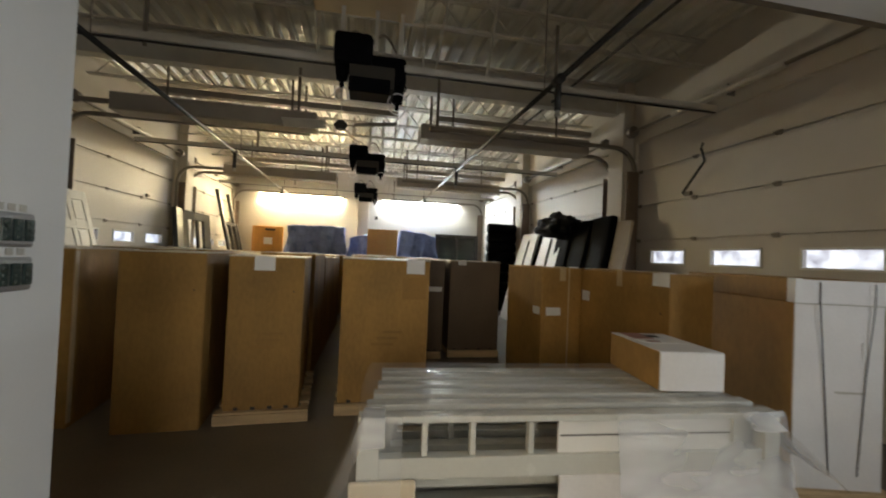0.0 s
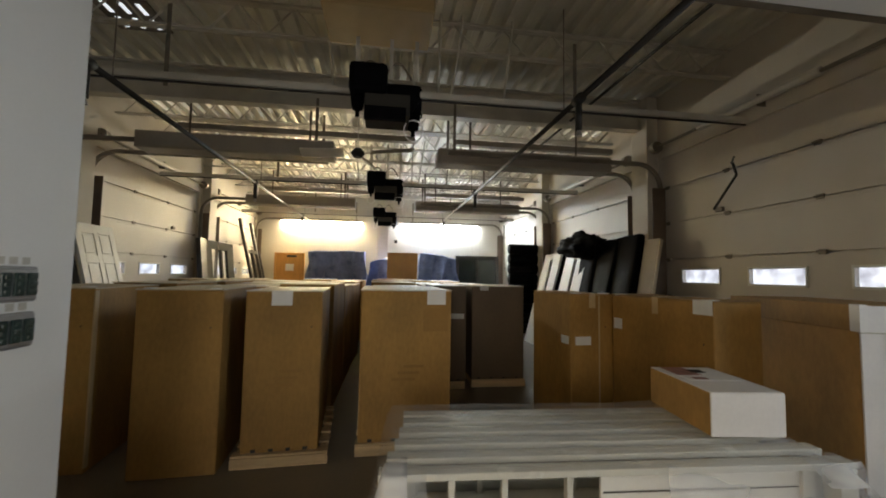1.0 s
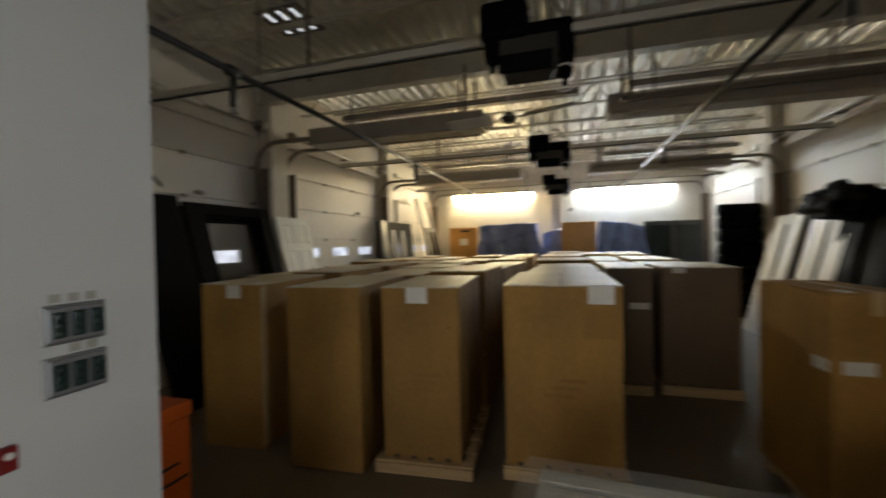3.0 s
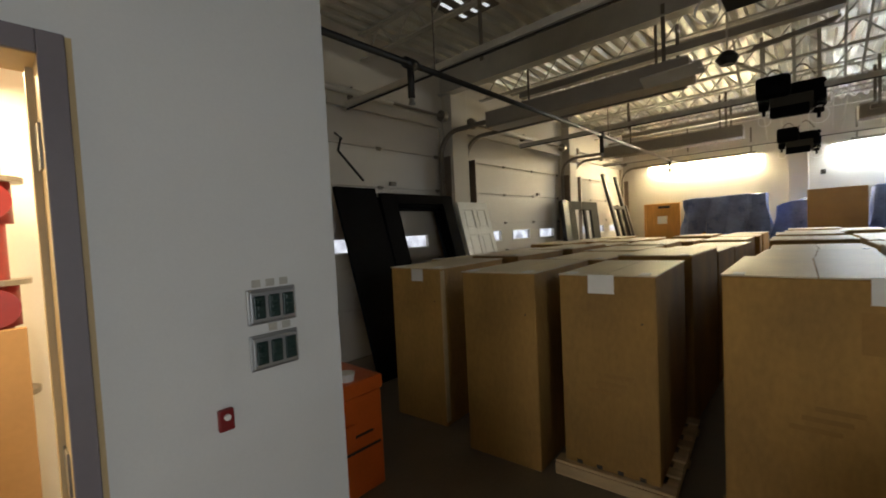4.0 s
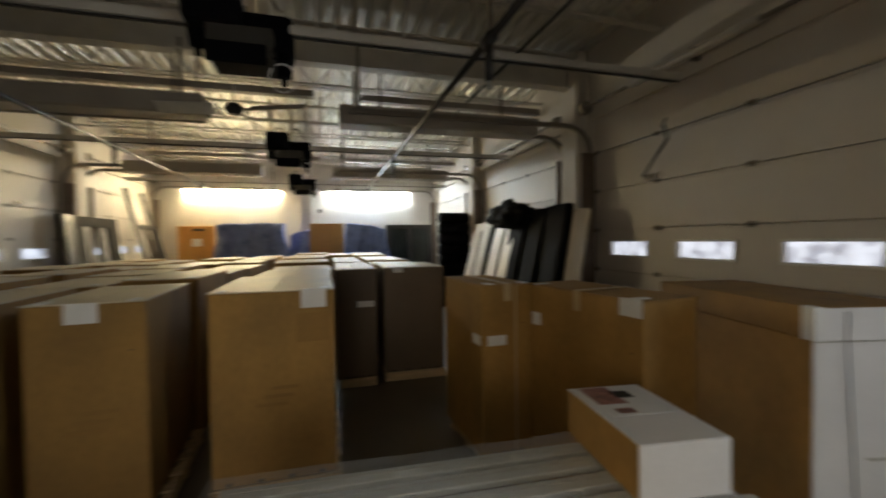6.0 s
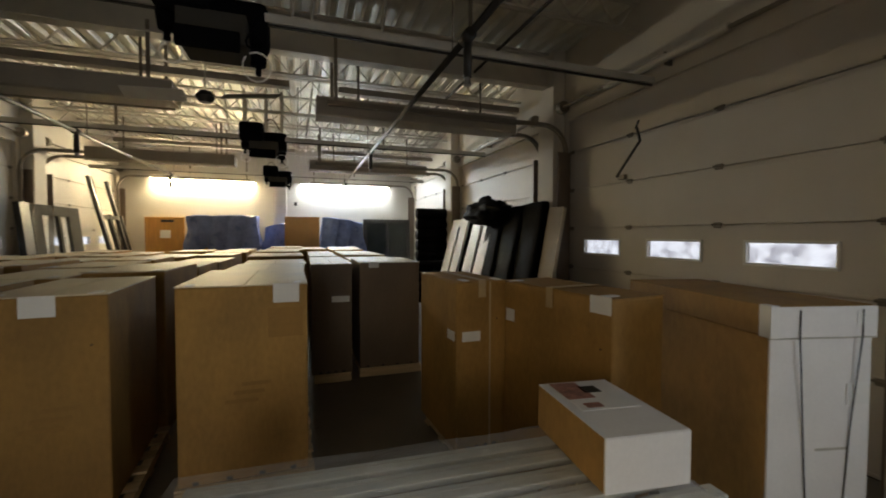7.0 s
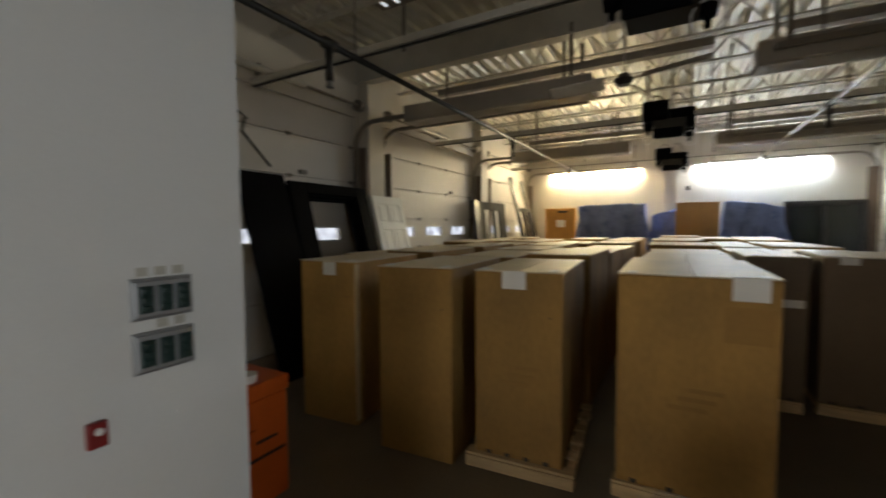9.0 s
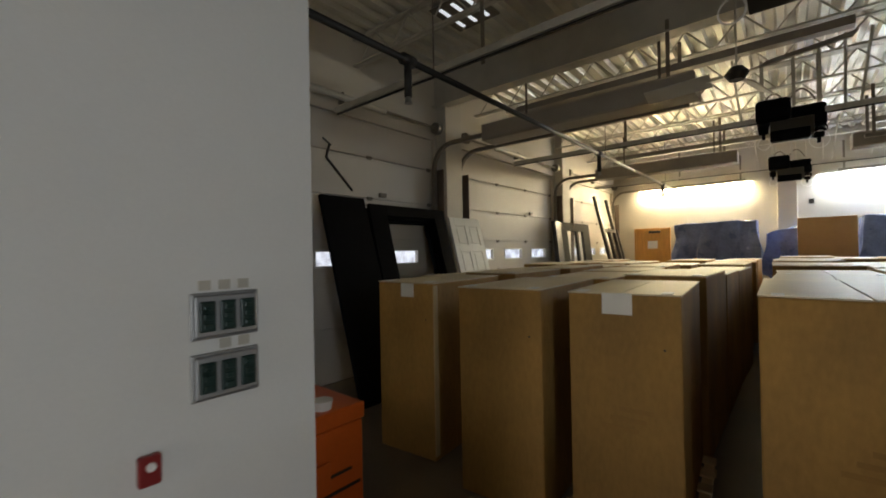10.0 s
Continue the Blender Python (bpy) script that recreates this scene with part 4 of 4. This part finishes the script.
def tarp(xc, y, w, d, h, seed, peak=0.0):
    """A sheet laid over a flat-topped pile: sharp top edges, hanging folds and an uneven hem."""
    t = thing("covered_pile", "pile of goods under a creased blue tarpaulin", "covered pile", pose(xc, y, 0), "tarpaulin covered piles")
    bm, rings, n = B(), [], 120
    hem = [1.0 + 0.3 * noise.noise((3 * math.cos(k / n * 6.2832), 3 * math.sin(k / n * 6.2832), seed)) for k in range(n)]
    levels = (0.0, 0.02, 0.08, 0.16, 0.26, 0.36, 0.46, 0.56, 0.66, 0.76, 0.88, 1.0)
    for lv in levels:
        r = []
        for k in range(n):
            a = 2 * math.pi * k / n
            c, sn = math.cos(a), math.sin(a)
            q = 1 / max(abs(c), abs(sn))
            bx, by = c * q * w / 2, sn * q * d / 2
            ridge = 1.6 * abs(math.sin(7 * bx + 5 * by + 3 * noise.noise((bx * 1.5, by * 2, seed)) + seed + 1.2 * lv)) - 0.8 + 1.1 * noise.noise((bx * 6, by * 6, seed + 2 * lv))
            corner = min(abs(c), abs(sn)) * q
            out = (0.3 + 0.7 * lv) * 0.08 * ridge + 0.05 * lv * corner ** 4 + 0.03
            sag = 0.12 * noise.noise((bx * 2.2, by * 2, seed)) + peak * (bx / w)
            r.append(bm.verts.new((bx * (1 + out / (w / 2)), by * (1 + out / (d / 2)), h + sag - lv * hem[k] - 0.03 * lv * ridge)))
        rings.append(r)
    for ra, rb in zip(rings, rings[1:]):
        for k in range(n):
            bm.faces.new((ra[k], rb[k], rb[(k + 1) % n], ra[(k + 1) % n]))
    top = [bm.verts.new((v.co.x * 0.5, v.co.y * 0.5, v.co.z + 0.02 * noise.noise((v.co.x * 5, v.co.y * 5, seed)))) for v in rings[0]]
    for k in range(n):
        bm.faces.new((top[k], rings[0][k], rings[0][(k + 1) % n], top[(k + 1) % n]))
    bm.faces.new(top)
    part("tarpaulin", bm, M_TARP, t)
    part("inner_block", box(B(), -w / 2 + 0.05, w / 2 - 0.05, -d / 2 + 0.05, d / 2 - 0.05, 0, h - 0.15, 0.01), M_CARD, t, "cartons under the tarpaulin")
    return t


tarp(-0.95, 14.4, 1.7, 0.9, 2.28, 1.0, 0.06)
tarp(2.4, 14.45, 1.15, 0.8, 2.2, 5.3, -0.12)
tarp(0.5, 14.88, 0.7, 0.5, 2.05, 9.1, 0.25)
t = thing("brown_board", "brown fibreboard sheet standing in front of the pilaster", "board", pose(1.2, 13.85, 0, -4, 0, 0))
part("sheet", box(B(), -0.5, 0.5, 0, 0.04, 0, 2.28, 0.004), M_BROWN, t)
t = thing("wrapped_frame", "dark glazed frame wrapped in clear film near the corner", "window unit", pose(3.95, 14.6, 0, -5, 0, 0))
bm = B()
for x0, x1, z0, z1 in ((-0.8, -0.68, 0, 2.27), (0.68, 0.8, 0, 2.27), (-0.68, 0.68, 2.15, 2.27), (-0.68, 0.68, 0, 0.15), (-0.05, 0.05, 0.15, 2.15)):
    box(bm, x0, x1, 0, 0.08, z0, z1, 0.004)
part("frame", bm, M_DARK, t)
part("dark_pane", box(B(), -0.68, 0.68, 0.03, 0.05, 0.15, 2.15), mat("dark_glass", (0.02, 0.027, 0.022), 0.12, var=0.4, scale=3, fine=12, bump=0.3), t, "dark reflecting glazing")
bm = film(-0.84, 0.84, 0, 2.2, lambda x, y: 0.02, 30, 40, 0.02, 3)
bmesh.ops.transform(bm, matrix=pose(0, 0, 0.06, 90, 0, 0), verts=bm.verts)
part("stretch_film", bm, M_FILMTHIN, t, "crinkled clear stretch film", True)
t = thing("small_white_box", "small white box on the wall above the goods", "switch box", pose(1.0, BY, 2.75))
part("box_body", box(B(), -0.05, 0.05, -0.06, 0, -0.06, 0.06, 0.006), M_GREY, t)

# ---- orange cabinet ----
t = thing("orange_cabinet", "orange enamelled steel drum cabinet standing by the wall", "cabinet", pose(-1.72, 2.5, 0))
part("cabinet_body", box(B(), -0.3, 0.3, -0.36, 0.34, 0, 0.66, 0.012), M_ORANGE, t)
part("lid", box(B(), -0.31, 0.31, -0.37, 0.35, 0.664, 0.76, 0.012), M_ORANGE, t, "orange lid")
part("latch", box(B(), 0.311, 0.325, -0.02, 0.1, 0.36, 0.5, 0.006), M_ORANGE, t)
part("side_rib", box(B(), 0.3, 0.308, -0.33, 0.31, 0.30, 0.315), M_DARK, t)
part("catch_bar", box(B(), 0.3, 0.312, -0.25, 0.25, 0.40, 0.412), M_DARK, t)
t = thing("plastic_tub", "small clear plastic tub on the orange cabinet", "tub", pose(-1.5, 2.62, 0.76))
part("tub_body", rod(B(), (0, 0, 0), (0, 0, 0.05), 0.05, 16, 0.06), M_LABEL, t)

# ---- push-button plates on the near wall ----
def plate(z):
    t = thing("button_plate", "steel plate with three dark green push-button stations", "switch plate", pose(PX, 1.765, z, 0, 0, 90), "button plates")
    part("back_box", box(B(), -0.088, 0.088, -0.012, 0, -0.062, 0.062, 0.004), M_PLATE, t)
    part("rim", box(B(), -0.082, 0.082, -0.02, -0.012, -0.056, 0.056, 0.006), M_PLATE, t)
    for k in (-0.052, 0, 0.052):
        st2 = part("button_station", box(B(), k - 0.02, k + 0.02, -0.03, -0.02, -0.04, 0.04, 0.004), M_SWITCH, t, "dark green button station")
        for zz in (-0.025, 0, 0.025):
            part("button", box(B(), k - 0.012, k + 0.012, -0.036, -0.03, zz - 0.008, zz + 0.008, 0.003), M_SWITCH, st2)
    for k in (-0.05, 0, 0.05):
        if z > 1.4 or k > -0.04:
            part("tag", box(B(), k - 0.015, k + 0.015, -0.003, 0, 0.068, 0.094), M_TAG, t, "small paper tag")


plate(1.475)
plate(1.315)
t = thing("red_button", "small red emergency button box on the wall", "switch", pose(PX, 1.585, 1.125, 0, 0, 90))
part("button_box", box(B(), -0.024, 0.024, -0.022, 0, -0.036, 0.036, 0.006), M_RED, t)
part("press_button", rod(B(), (0, -0.022, 0.012), (0, -0.03, 0.012), 0.01, 12), M_LABEL, t, "pale button")

# ---- riser room things ----
t = thing("fire_riser", "red fire main riser with valves on the wall", "pipe", pose(QX - 1.35, 1.12, 0))
part("riser_pipe", rod(B(), (0, 0, 0), (0, 0, 2.75), 0.045, 16), M_RED, t, "", True)
for z in (0.9, 1.45, 1.95):
    v = part("valve_body", rod(B(), (0, 0, z - 0.1), (0, 0, z + 0.1), 0.075, 16), M_RED, t, "red valve body", True)
    part("hand_wheel", rod(B(), (0.14, -0.02, z), (0.16, -0.02, z), 0.09, 18), M_RED, v, "red hand wheel")
    part("stem", rod(B(), (0, 0, z), (0.14, -0.02, z), 0.015, 8), M_GALV, v)
    part("flange", rod(B(), (0, 0, z + 0.1), (0, 0, z + 0.125), 0.12, 18), M_GALV, v)
t = thing("waste_bin", "brown waste bin with a white lid", "bin", pose(QX - 0.5, 0.72, 0))
part("bin_body", box(B(), -0.25, 0.25, -0.22, 0.22, 0, 0.92, 0.02), M_BUFF, t)
part("lid", box(B(), -0.27, 0.27, -0.24, 0.24, 0.922, 0.97, 0.015), M_WHITE, t, "white lid")
t = thing("brown_board", "brown board standing in the riser room", "board", pose(QX - 1.2, 0.9, 0))
part("sheet", box(B(), -0.02, 0.02, -0.5, 0.3, 0, 1.35, 0.004), M_BROWN, t)
